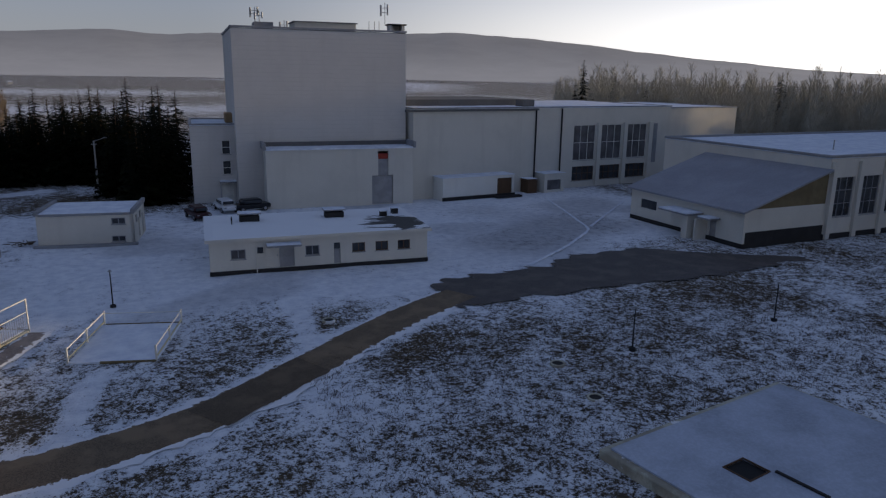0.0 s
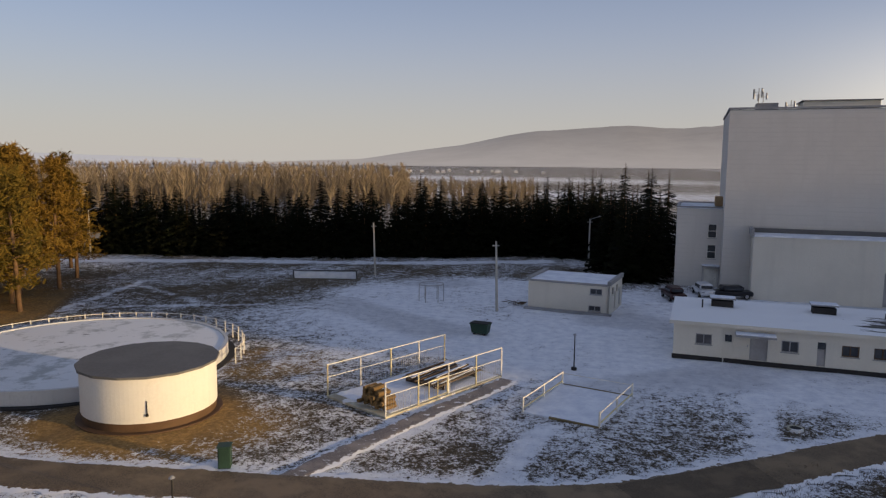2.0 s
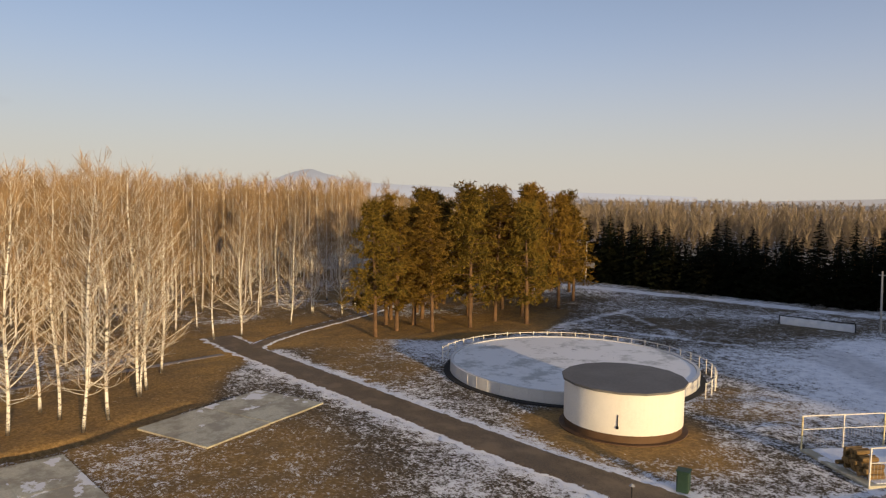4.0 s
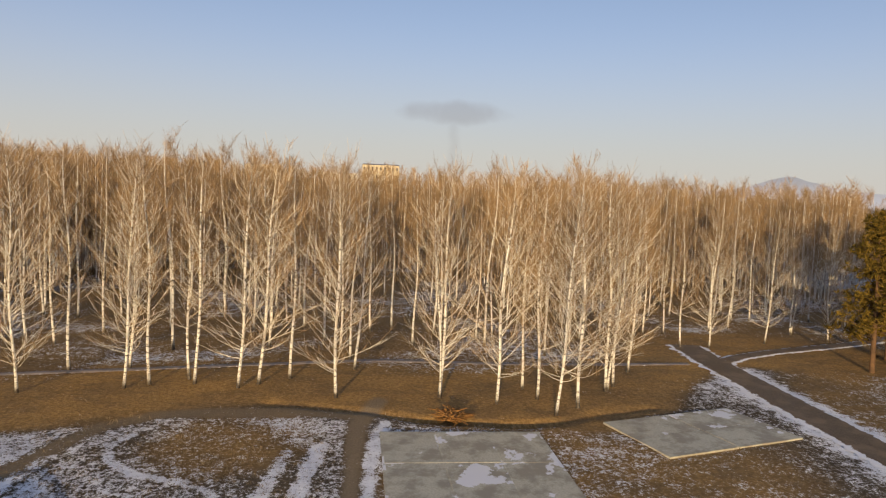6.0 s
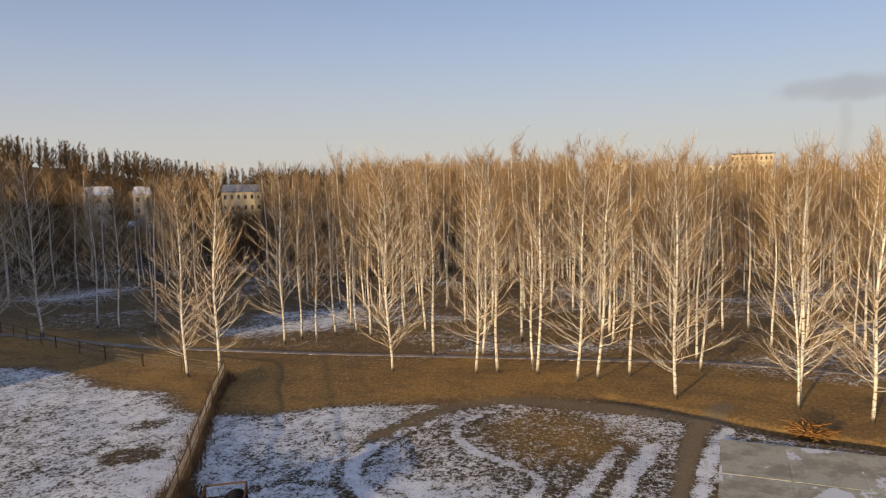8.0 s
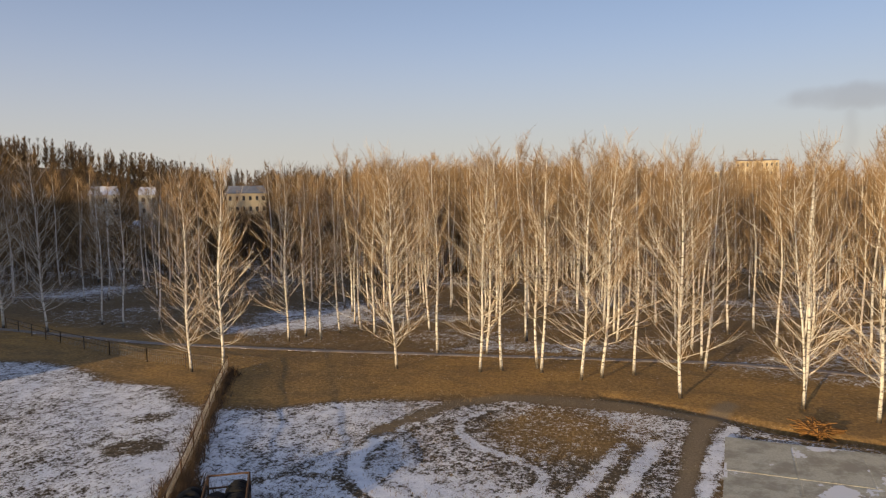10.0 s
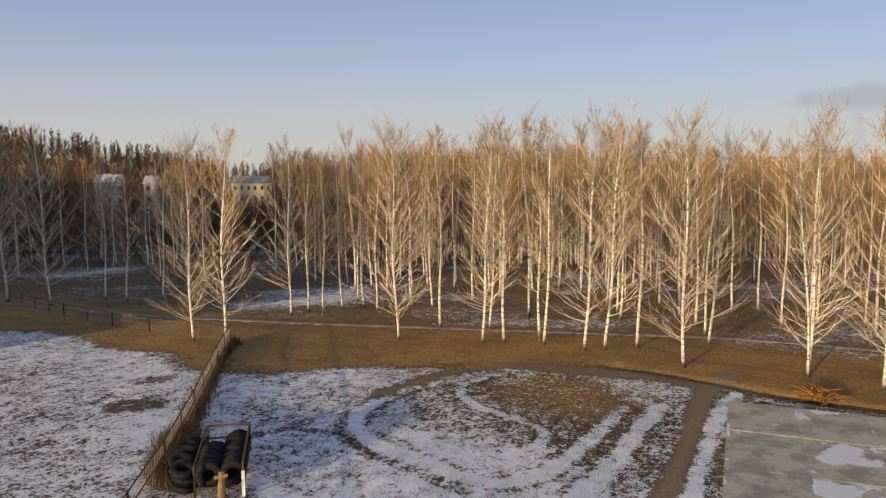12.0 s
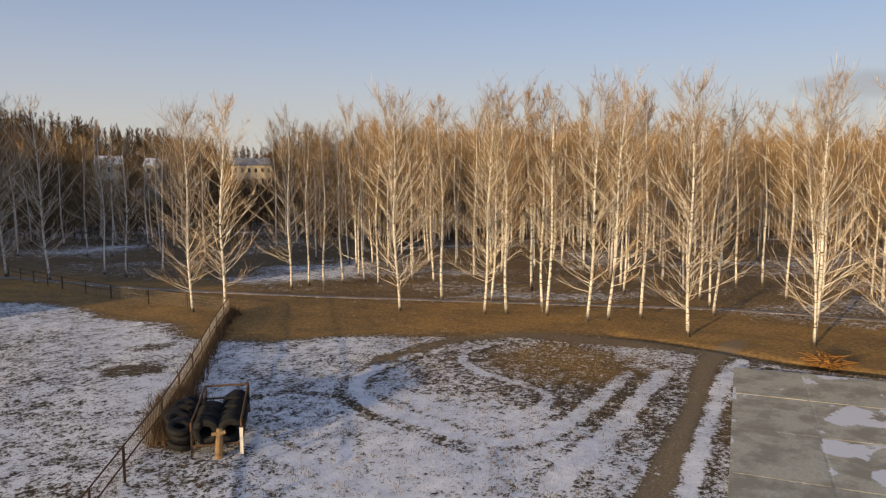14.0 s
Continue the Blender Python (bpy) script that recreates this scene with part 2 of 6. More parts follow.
def make_bough(name, low, high, tip):
    """Pale boughs below, turning to brown twigs towards the top of the crown."""
    n = Nodes(name, 0.85)
    col = n.mix(n.ramp(n.noise(1.4, 4, 0.7), 0.35, 0.65), low, high)
    split = n.node("ShaderNodeSeparateXYZ")
    n.put(split.inputs[0], n.co.outputs["Object"])
    n.color(n.mix(n.math("MULTIPLY", n.ramp(split.outputs["Z"], 10.0, 17.0), 0.42), col, tip))
    return n.mat


def make_twig(name, a, b):
    n = Nodes(name, 0.85)
    n.color(n.mix(n.ramp(n.noise(0.9, 3), 0.3, 0.7), a, b))
    return n.mat


def make_foliage(name, a, b, c):
    n = Nodes(name, 0.8)
    n.b.inputs["Specular IOR Level"].default_value = 0.05
    g = n.node("ShaderNodeNewGeometry").outputs["Random Per Island"]
    col = n.mix(n.ramp(g, 0.1, 0.9), a, b)
    n.color(n.mix(n.math("MULTIPLY", n.random(), 0.5), col, c))
    return n.mat


def make_glass(name, c, rough=0.12):
    n = Nodes(name, rough)
    n.color(n.mix(n.ramp(n.noise(0.6, 3), 0.35, 0.65), c, tuple(v * 1.6 + 0.01 for v in c)))
    n.b.inputs["Specular IOR Level"].default_value = 0.6
    return n.mat


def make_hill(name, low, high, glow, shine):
    """Far ground; the winter haze over it is painted as emission, palest at the base."""
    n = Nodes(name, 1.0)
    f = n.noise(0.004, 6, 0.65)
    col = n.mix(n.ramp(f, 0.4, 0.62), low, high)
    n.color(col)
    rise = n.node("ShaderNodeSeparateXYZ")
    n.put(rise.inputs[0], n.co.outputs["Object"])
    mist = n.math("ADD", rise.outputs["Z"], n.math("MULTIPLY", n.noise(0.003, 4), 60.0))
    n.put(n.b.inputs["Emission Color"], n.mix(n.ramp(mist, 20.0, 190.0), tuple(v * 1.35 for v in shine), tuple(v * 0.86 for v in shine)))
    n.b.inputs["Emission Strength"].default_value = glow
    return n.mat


M_GROUND, M_ASPHALT, M_CONCRETE = make_ground(), make_asphalt(0.9), make_concrete()
M_YARD = make_asphalt(0.5, 0.8)
M_NEWASPHALT = make_asphalt(0.6)
M_CONCRETE_PATH = make_asphalt(1.3, 0.8)
M_TOWER = make_plaster("whitewashed_brick", (0.66, 0.62, 0.575), 0.62)
M_WALL = make_plaster("cream_plaster", (0.70, 0.66, 0.58))
M_TANK = make_plaster("white_render", (0.85, 0.82, 0.75))
M_POOL = make_plaster("pool_concrete", (0.62, 0.62, 0.62))
M_ROOFSNOW, M_PATCHY = make_roof_snow(), make_patchy_roof()
M_PLINTH = plain("dark_plinth", (0.035, 0.033, 0.033), 0.8)
# frost-dusted concrete, with the blue shade over the reservoir put into the colour
M_FROST = plain("shade_toned_frost", (0.44, 0.48, 0.56), 0.85, vary=0.3, scale=1.2)
M_TRIM = plain("grey_trim", (0.30, 0.30, 0.31), 0.6)
M_GREYROOF = plain("grey_roof_felt", (0.15, 0.145, 0.14), 0.75, scale=0.8)
M_SLATE = plain("frosted_sheet_roof", (0.33, 0.33, 0.36), 0.7, vary=0.2, scale=0.7)
M_DOOR = plain("grey_door", (0.34, 0.33, 0.33), 0.6)
M_BROWN = plain("brown_boards", (0.12, 0.07, 0.04), 0.7)
M_HEAP = plain("orange_brush", (0.30, 0.15, 0.05), 0.85, vary=0.5)
M_OLIVE = plain("weathered_boards", (0.20, 0.155, 0.085), 0.75)
M_WHITEMETAL = plain("white_paint_metal", (0.78, 0.75, 0.68), 0.5, vary=0.3)
M_YELLOW = plain("pale_yellow_paint", (0.66, 0.57, 0.34), 0.5)
M_STEEL = plain("galvanised_steel", (0.36, 0.36, 0.37), 0.45, 0.6)
M_POLE = plain("concrete_pole", (0.42, 0.40, 0.37), 0.85)
M_BLACK = plain("black_rubber", (0.018, 0.018, 0.019), 0.75, bump=0.4)
M_RUST = plain("rusty_steel", (0.11, 0.065, 0.04), 0.8)
M_GREEN = plain("green_paint", (0.028, 0.062, 0.045), 0.55)
M_WOOD = plain("raw_timber", (0.30, 0.20, 0.11), 0.8, scale=5)
M_LOG = plain("sawn_logs", (0.24, 0.15, 0.065), 0.8, vary=0.45, scale=4)
M_RED = plain("red_paint", (0.30, 0.045, 0.03), 0.6)
M_GLASS = make_glass("window_glass", (0.022, 0.024, 0.028))
M_CURTAIN = make_glass("curtained_glass", (0.075, 0.072, 0.076), 0.25)
M_BIRCH = make_bark_birch()
M_TWIG = make_bough("birch_bough", (0.46, 0.42, 0.35), (0.82, 0.79, 0.72), (0.27, 0.18, 0.10))
M_FARTWIG = make_twig("wood_twig", (0.205, 0.132, 0.070), (0.375, 0.25, 0.138))
# paler twig copies: haze over the distance is put into the next three colours
M_HAZETWIG = make_twig("haze_toned_twig", (0.19, 0.145, 0.095), (0.28, 0.22, 0.155))
M_DARKTWIG = make_twig("haze_toned_olive_twig", (0.20, 0.175, 0.125), (0.30, 0.265, 0.19))
M_MISTTWIG = make_twig("mist_toned_twig", (0.36, 0.33, 0.26), (0.50, 0.46, 0.37))
# darker copy of the wood twig, with the shade round the houses in its colour
M_SHADETWIG = make_twig("shade_toned_twig", (0.072, 0.047, 0.025), (0.145, 0.097, 0.052))
M_GREYBARK = make_bough("grey_bark", (0.22, 0.165, 0.10), (0.44, 0.36, 0.26), (0.17, 0.11, 0.058))
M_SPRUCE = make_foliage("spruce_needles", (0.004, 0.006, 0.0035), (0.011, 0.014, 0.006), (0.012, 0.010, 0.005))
M_PINE = make_foliage("pine_needles", (0.055, 0.045, 0.011), (0.19, 0.125, 0.026), (0.19, 0.098, 0.020))
M_PINEBARK = make_twig("pine_bark", (0.09, 0.055, 0.035), (0.20, 0.115, 0.06))
M_BUSH = make_twig("dry_bush", (0.06, 0.042, 0.03), (0.13, 0.09, 0.06))

# ---- building helpers ----


def part(name, bm, material, parent=None, label=""):
    """Links a bmesh as one mesh object under a thing or a part."""
    me = bpy.data.meshes.new(name)
    bm.normal_update()
    bm.to_mesh(me)
    bm.free()
    me.materials.append(material)
    ob = new(name, me)
    if parent:
        ob.parent = parent
    return tagged(ob, label)


def raw(name, verts, faces, material, parent=None, label="", smooth=False):
    me = bpy.data.meshes.new(name)
    me.from_pydata(verts, [], faces)
    me.materials.append(material)
    if smooth:
        me.polygons.foreach_set("use_smooth", [True] * len(me.polygons))
    me.update()
    ob = new(name, me)
    if parent:
        ob.parent = parent
    return tagged(ob, label)


def thing(name, m, label, category, group="", kind=""):
    ob = tagged(new(name), label, category, group, kind)
    ob.matrix_world = m
    return ob


def box(bm, x0, x1, y0, y1, z0, z1, bevel=0.0):
    r = bmesh.ops.create_cube(bm, size=1.0)
    bmesh.ops.transform(bm, verts=r["verts"], matrix=Matrix.LocRotScale(
        ((x0 + x1) / 2, (y0 + y1) / 2, (z0 + z1) / 2), None, (x1 - x0, y1 - y0, z1 - z0)))
    if bevel:
        edges = {e for v in r["verts"] for e in v.link_edges}
        bmesh.ops.bevel(bm, geom=list(edges), offset=bevel, segments=1, affect="EDGES")
    return bm


def boxed(name, dims, material, parent, bevel=0.0, label=""):
    return part(name, box(bmesh.new(), *dims, bevel), material, parent, label)


def rod(bm, a, b, r, sides=8, r2=None):
    a, b = Vector(a), Vector(b)
    d = b - a
    m = Matrix.Translation((a + b) / 2) @ d.to_track_quat("Z", "Y").to_matrix().to_4x4()
    bmesh.ops.create_cone(bm, cap_ends=True, segments=sides, radius1=r, radius2=r if r2 is None else r2, depth=d.length, matrix=m)
    return bm


def rods(name, pairs, r, material, parent, label="", sides=8):
    bm = bmesh.new()
    for a, b in pairs:
        rod(bm, a, b, r, sides)
    return part(name, bm, material, parent, label)


def wall_with_holes(name, width, z0, z1, thick, holes, material, parent, axis="x", at=0.0, label=""):
    """A wall along +x (or +y) at depth `at`, inward thickness, with rectangular openings (u0, u1, z0, z1)."""
    us = sorted({0.0, width, *(h[0] for h in holes), *(h[1] for h in holes)})
    zs = sorted({z0, z1, *(h[2] for h in holes), *(h[3] for h in holes)})
    bm = bmesh.new()
    for i in range(len(us) - 1):
        for j in range(len(zs) - 1):
            u, z = (us[i] + us[i + 1]) / 2, (zs[j] + zs[j + 1]) / 2
            open_ = any(h[0] < u < h[1] and h[2] < z < h[3] for h in holes)
            if open_:
                continue
            if axis == "x":
                box(bm, us[i], us[i + 1], at, at + thick, zs[j], zs[j + 1])
            else:
                box(bm, at - thick, at, us[i], us[i + 1], zs[j], zs[j + 1])
    bmesh.ops.remove_doubles(bm, verts=bm.verts, dist=0.001)
    inner = [f for f in bm.faces if sum(1 for g in bm.faces if g is not f and set(g.verts) == set(f.verts))] if len(bm.faces) < 120 else []
    if inner:
        bmesh.ops.delete(bm, geom=inner, context="FACES_ONLY")
    return part(name, bm, material, parent, label)


def window(parent, x0, x1, z0, z1, y, glass, frame_mat, bars=(1, 1), depth=0.14, name="window"):
    """A recessed window in a wall along x: frame with bars, pane, sill."""
    t = min(0.07, (x1 - x0) * 0.07)
    nx, nz = bars

    def rails(a, b, n):
        mids = [a + (b - a) * i / n for i in range(1, n)]
        return [a, a + t, *(v for m in mids for v in (m - t / 2, m + t / 2)), b - t, b]
    xs, zs = rails(x0, x1, nx), rails(z0, z1, nz)
    bm = bmesh.new()
    vs = {}

    def vert(i, j, k):
        if (i, j, k) not in vs:
            vs[i, j, k] = bm.verts.new((xs[i], y + depth + (0.05 if k else -0.05), zs[j]))
        return vs[i, j, k]

    def solid(i, j):
        return 0 <= i < len(xs) - 1 and 0 <= j < len(zs) - 1 and (i % 2 == 0 or j % 2 == 0)
    for i in range(len(xs) - 1):
        for j in range(len(zs) - 1):
            if not solid(i, j):
                continue
            bm.faces.new((vert(i, j, 0), vert(i + 1, j, 0), vert(i + 1, j + 1, 0), vert(i, j + 1, 0)))
            bm.faces.new((vert(i, j + 1, 1), vert(i + 1, j + 1, 1), vert(i + 1, j, 1), vert(i, j, 1)))
            for di, dj, a, b in ((-1, 0, (i, j + 1), (i, j)), (1, 0, (i + 1, j), (i + 1, j + 1)), (0, -1, (i, j), (i + 1, j)), (0, 1, (i + 1, j + 1), (i, j + 1))):
                if not solid(i + di, j + dj):
                    bm.faces.new((vert(*b, 0), vert(*a, 0), vert(*a, 1), vert(*b, 1)))
    w = part(name, bm, frame_mat, parent)
    boxed("pane", (x0 + t * 0.5, x1 - t * 0.5, y + depth + 0.01, y + depth + 0.025, z0 + t * 0.5, z1 - t * 0.5), glass, w)
    boxed("window_sill", (x0 - 0.06, x1 + 0.06, y - 0.07, y + depth - 0.05, z0 - 0.06, z0 - 0.003), M_TRIM, w)
    return w


# ---- ground ----


def seg_dist(px, py, line):
    """Distance from points to a polyline."""
    best = np.full(px.shape, 1e9)
    for (x0, y0), (x1, y1) in zip(line[:-1], line[1:]):
        dx, dy = x1 - x0, y1 - y0
        s = np.clip(((px - x0) * dx + (py - y0) * dy) / (dx * dx + dy * dy), 0, 1)
        best = np.minimum(best, np.hypot(px - x0 - s * dx, py - y0 - s * dy))
    return best


def smooth(a, b, v):
    s = np.clip((v - a) / (b - a), 0, 1)
    return s * s * (3 - 2 * s)


def disc(px, py, cx, cy, rx, ry, turn=0.0):
    c, s = math.cos(radians(turn)), math.sin(radians(turn))
    u, v = (px - cx) * c + (py - cy) * s, -(px - cx) * s + (py - cy) * c
    return np.hypot(u / rx, v / ry)


ROAD = [(-66, 27.2), (-60, 27.0), (-54, 27.1), (-46, 27.3), (-38, 27.6), (-31, 27.7), (-24, 27.9), (-18, 28.5), (-10, 29.2), (-3, 29.9), (2.3, 31.3), (5.5, 33.2), (9, 35.4), (13, 38.2), (17.5, 41.0), (23, 43.6)]
LOOP = [(-35.6, -18.4), (-34.2, -18.7), (-32.4, -18.9), (-30.3, -18.8), (-28.2, -17.8), (-26.8, -15.9), (-26.0, -13.2), (-25.1, -10.7), (-25.3, -8.9), (-26.4, -7.9), (-29.2, -7.3), (-32.8, -6.9), (-36.8, -6.7)]
RUT = [(-22.2, -6.3), (-25.5, -5.9), (-29.7, -5.5), (-34.2, -5.2), (-38.0, -5.0)]
FAINT = [(-21.3, -18.1), (-20.4, -15.3), (-19.7, -12.4), (-19.4, -9.8)]
RUN = [(-42.0, -1.4), (-39.3, -1.9), (-33.7, -2.15), (-29.0, -2.2), (-23.9, -2.3), (-16.0, -2.4)]
LOOP_IN = [(-38.9, -15.4), (-37.2, -16.0), (-35.5, -15.4), (-33.4, -13.5), (-32.8, -11.1), (-32.0, -9.7), (-30.9, -9.0), (-29.2, -9.1), (-28.0, -9.9)]
KERB = [(-44.5, -72), (-45.5, -50), (-48.8, -34), (-53.0, -18), (-57.0, -2.5), (-56.8, 8), (-57.4, 16), (-58.5, 24.5)]
ARC = [(-25.0, -21.4), (-26.8, -20.4), (-27.3, -19.0), (-26.9, -17.6), (-25.6, -15.4), (-24.6, -12.6), (-23.8, -9.8)]
TOPRUN = [(-43.1, -3.0), (-43.5, -7.0), (-42.9, -11.8), (-42.3, -15.3), (-40.3, -17.5), (-36.7, -18.7), (-33.5, -19.2)]
TRACK = [(-46.0, -2.0), (-43.5, -2.6), (-41.4, -3.1), (-37.2, -3.1), (-30.9, -3.0), (-26.9, -3.05), (-22.9, -3.1), (-14, -3.3)]


def coverage(px, py):
    """Snow, leaf litter and bare-earth shares of the ground at plan points."""
    wob = 2.0 * np.sin(px * 0.31 + 1.3 * np.sin(py * 0.23)) + 1.6 * np.sin(py * 0.43 + px * 0.11)
    snow = np.full(px.shape, 0.50)
    # the swept yard between the buildings
    yard = 1 - smooth(0.75, 1.15, disc(px, py, 22, 66, 52, 21, 4) + wob * 0.02)
    yard = np.maximum(yard, 1 - smooth(0.7, 1.2, disc(px, py, -8, 72, 20, 18) + wob * 0.03))
    snow += 0.46 * yard - 0.12 * (1 - smooth(0.6, 1.1, disc(px, py, 44, 60, 13, 8, 20) + 0.05 * wob))
    # field before the spruces
    fld = 1 - smooth(0.7, 1.2, disc(px, py, -30, 80, 55, 22, 8) + wob * 0.03)
    snow -= 0.10 * fld
    # thin snow blown into streaks and hollows
    hatch = np.sin(px * 1.15 - py * 0.45 + 1.6 * np.sin(py * 0.31)) * np.sin(px * 0.23 + py * 0.37 + np.sin(px * 0.41))
    hollow = np.sin(px * 0.24 + 1.4 * np.sin(py * 0.19)) + np.sin(py * 0.31 - 1.2 * np.sin(px * 0.16))
    snow += (0.06 * hatch + 0.06 * hollow) * smooth(24, 30, py) * (1 - 0.7 * yard)
    snow -= 0.10 * (1 - smooth(0.6, 1.2, disc(px, py, -44, 68, 14, 9, 20) + wob * 0.03))
    snow -= 0.24 * (1 - smooth(0.6, 1.2, disc(px, py, -52, 34, 14, 5, -20) + wob * 0.03))
    snow -= 0.14 * (1 - smooth(0.6, 1.2, disc(px, py, -22, 48, 5, 4.5) + wob * 0.03))
    # meadow on the near side of the road
    mead = 1 - smooth(0.7, 1.2, disc(px, py, 26, 27, 26, 13, 0) + wob * 0.03)
    snow += 0.055 * mead
    snow += 0.03 * (1 - smooth(0.6, 1.3, disc(px, py, 5, 41, 13, 7) + wob * 0.03))
    snow -= 0.16 * (1 - smooth(0.6, 1.2, disc(px, py, -36, 19, 15, 6, -8) + wob * 0.03))
    # banks along the road
    d = seg_dist(px, py, ROAD) + 0.25 * np.sin(px * 2.3 + 1.7 * np.sin(py * 1.9)) + 0.2 * np.sin(px * 5.1 - py * 3.7)
    snow = np.where(d < 2.8, np.maximum(snow, 0.82 - 0.40 * np.clip((d - 1.9) / 0.9, 0, 1)), snow)
    # beside the birches
    plot = 1 - smooth(0.8, 1.1, disc(px, py, -24, -42, 22, 17, 0) + wob * 0.02)
    plot *= (py < -21 + (-(px + 18)) * 0.78 - 3).astype(float)
    snow += 0.11 * plot
    snow += 0.13 * (1 - smooth(0.6, 1.2, disc(px, py, -26, -17, 14, 10, 40) + wob * 0.03))
    snow += 0.10 * (1 - smooth(0.6, 1.2, disc(px, py, -22, -9, 8, 9, 0) + wob * 0.03))
    # wheel ruts of the loop
    inner = 1 - smooth(0.75, 1.05, disc(px, py, -34.8, -12.0, 7.6, 5.8, 0) + 0.03 * wob)
    snow -= 0.10 * inner
    fray = 0.06 * np.sin(px * 3.1 + 2.0 * np.sin(py * 2.3)) + 0.05 * np.sin(py * 5.3 - px * 1.9)
    for line, amt, half in ((LOOP, 0.27, 0.36), (LOOP_IN, 0.28, 0.26), (RUT, 0.34, 0.42), (RUN, 0.30, 0.36), (FAINT, 0.14, 0.5)):
        dd = seg_dist(px, py, line) + fray
        snow += amt * (1 - smooth(half * 0.6, half * 1.3, dd)) - 0.11 * smooth(half * 1.2, half * 1.5, dd) * (1 - smooth(half * 1.6, half * 2.6, dd))
    snow -= 0.26 * (1 - smooth(0.12, 0.4, seg_dist(px, py, ARC) + fray)) + 0.09 * (1 - smooth(0.1, 0.35, np.abs(seg_dist(px, py, LOOP) - 0.7) + fray))
    # trodden lines and footpaths across the field and the yard
    for line, amt, half in (([(-49.9, 59.8), (-52.3, 76.7)], 0.3, 0.5), ([(-47.9, 62.3), (-32.1, 67.5)], 0.28, 0.4), ([(-50.5, 74.2), (-39.7, 67.2)], 0.25, 0.4),
                            ([(-76, 90), (-52.2, 95.4), (-27, 99.6), (-5.4, 107)], 0.42, 1.5), ([(-3.5, 31.6), (-2.6, 35.4), (-1.5, 39.4)], 0.48, 0.6),
                            # the line near x = 10 is a path plus a sunlit streak painted as snow
                            ([(9.9, 37.4), (10.4, 41), (11.4, 47.5)], 0.34, 0.8), ([(-8.5, 63.5), (-3, 61.5), (3, 59)], 0.2, 0.6), ([(-4.6, 47.2), (-2.9, 52.4), (-0.6, 59.9)], 0.34, 0.8),
                            ([(-12.2, 31.0), (-9.9, 35.0), (-7.4, 39.9), (-4.8, 44.4)], 0.4, 0.28), ([(-14.2, 31.0), (-11.9, 35.0), (-9.4, 40.2), (-6.9, 44.8)], 0.4, 0.28)):
        dd = seg_dist(px, py, line) + 2 * fray
        snow += amt * (1 - smooth(half * 0.6, half * 1.4, dd))
    tr = seg_dist(px, py, TRACK)
    bare = 1 - smooth(0.35, 0.75, tr + 0.05 * wob)
    bare = np.maximum(bare, 0.75 * (1 - smooth(0.5, 1.1, seg_dist(px, py, TOPRUN) + 0.06 * wob)))
    # brown leaves under the birches and pines
    fx = np.interp(py, [-60, -46, -34, -28, -24, -20, -15, -7, -2, 4, 12, 18, 22, 30, 38, 44, 56, 74], [-36.5, -37.6, -34.6, -35.5, -38, -40.5, -43, -43.6, -42.6, -42.4, -41.4, -45, -52, -59, -58, -54, -48, -58])
    inside = fx - px + 0.5 * wob
    under = smooth(-1.0, 1.4, inside) * (py < 78) * (1 - smooth(62, 78, py))
    blot = np.sin(px * 0.19 + 1.7 * np.sin(py * 0.13)) + np.sin(py * 0.27 - 1.1 * np.sin(px * 0.17)) + 0.6 * np.sin(px * 0.61 + py * 0.47)
    litter = under * (1 - 0.42 * smooth(9, 18, inside)) * (0.86 + 0.14 * np.clip(blot, -1, 1))
    drift = under * smooth(8, 15, inside)
    litter = np.maximum(litter, 0.7 * (1 - smooth(0.6, 1.1, disc(px, py, -34, 9, 12, 14, 0) + 0.04 * wob)))
    litter = np.maximum(litter, 0.8 * (1 - smooth(0.75, 1.1, disc(px, py, -22, 34.8, 8, 5.5, 20) + 0.04 * wob)))
    litter = np.maximum(litter, 0.65 * (1 - smooth(0.5, 1.25, disc(px, py, -37.4, -11.2, 5.0, 5.2, 0) + 0.12 * wob)))
    snow -= 0.12 * (1 - smooth(0.7, 1.1, disc(px, py, -36.6, -10.6, 4.6, 4.2, 0) + 0.05 * wob))
    litter = np.maximum(litter, 0.85 * (1 - smooth(0.7, 1.2, disc(px, py, -60, 38, 8, 8) + 0.04 * wob)))
    litter = np.maximum(litter, 0.55 * (1 - smooth(0.6, 1.2, disc(px, py, -50, 34, 13, 5, -20) + wob * 0.03)))
    litter = np.maximum(litter, 0.6 * (1 - smooth(0.6, 1.2, disc(px, py, -22, 48, 5, 4.5) + wob * 0.03)))
    litter = np.maximum(litter, 0.6 * (1 - smooth(0.8, 1.1, disc(px, py, -37.4, -40, 2.2, 6, 20) + wob * 0.03)))
    snow = snow * (1 - 0.55 * under * (1 - smooth(9, 16, inside))) - 0.26 * under * (1 - smooth(8, 15, inside)) + drift * (0.13 * np.clip(blot, -1.2, 1.2) - 0.24)
    # shade in the wood's south corner is put into the cover: less litter and snow
    shady = drift * smooth(-36, -50, py)
    litter = litter * (1 - 0.6 * shady)
    snow -= 0.10 * shady
    snow += 0.30 * drift * (1 - smooth(0.5, 1.2, disc(px, py, -62, -46, 13, 7, 20) + 0.06 * wob)) + 0.26 * drift * (1 - smooth(0.5, 1.2, disc(px, py, -66, -84, 10, 5, 20) + 0.06 * wob))
    snow -= 0.30 * (1 - smooth(0.8, 1.1, disc(px, py, -37.4, -40, 2.2, 6, 20) + wob * 0.03))
    for bx, by in ((-30.2, -33.3), (-26.2, -30.4)):
        snow -= 0.32 * (1 - smooth(0.8, 1.1, disc(px, py, bx, by, 1.2, 1.7, 40) + 0.04 * wob))
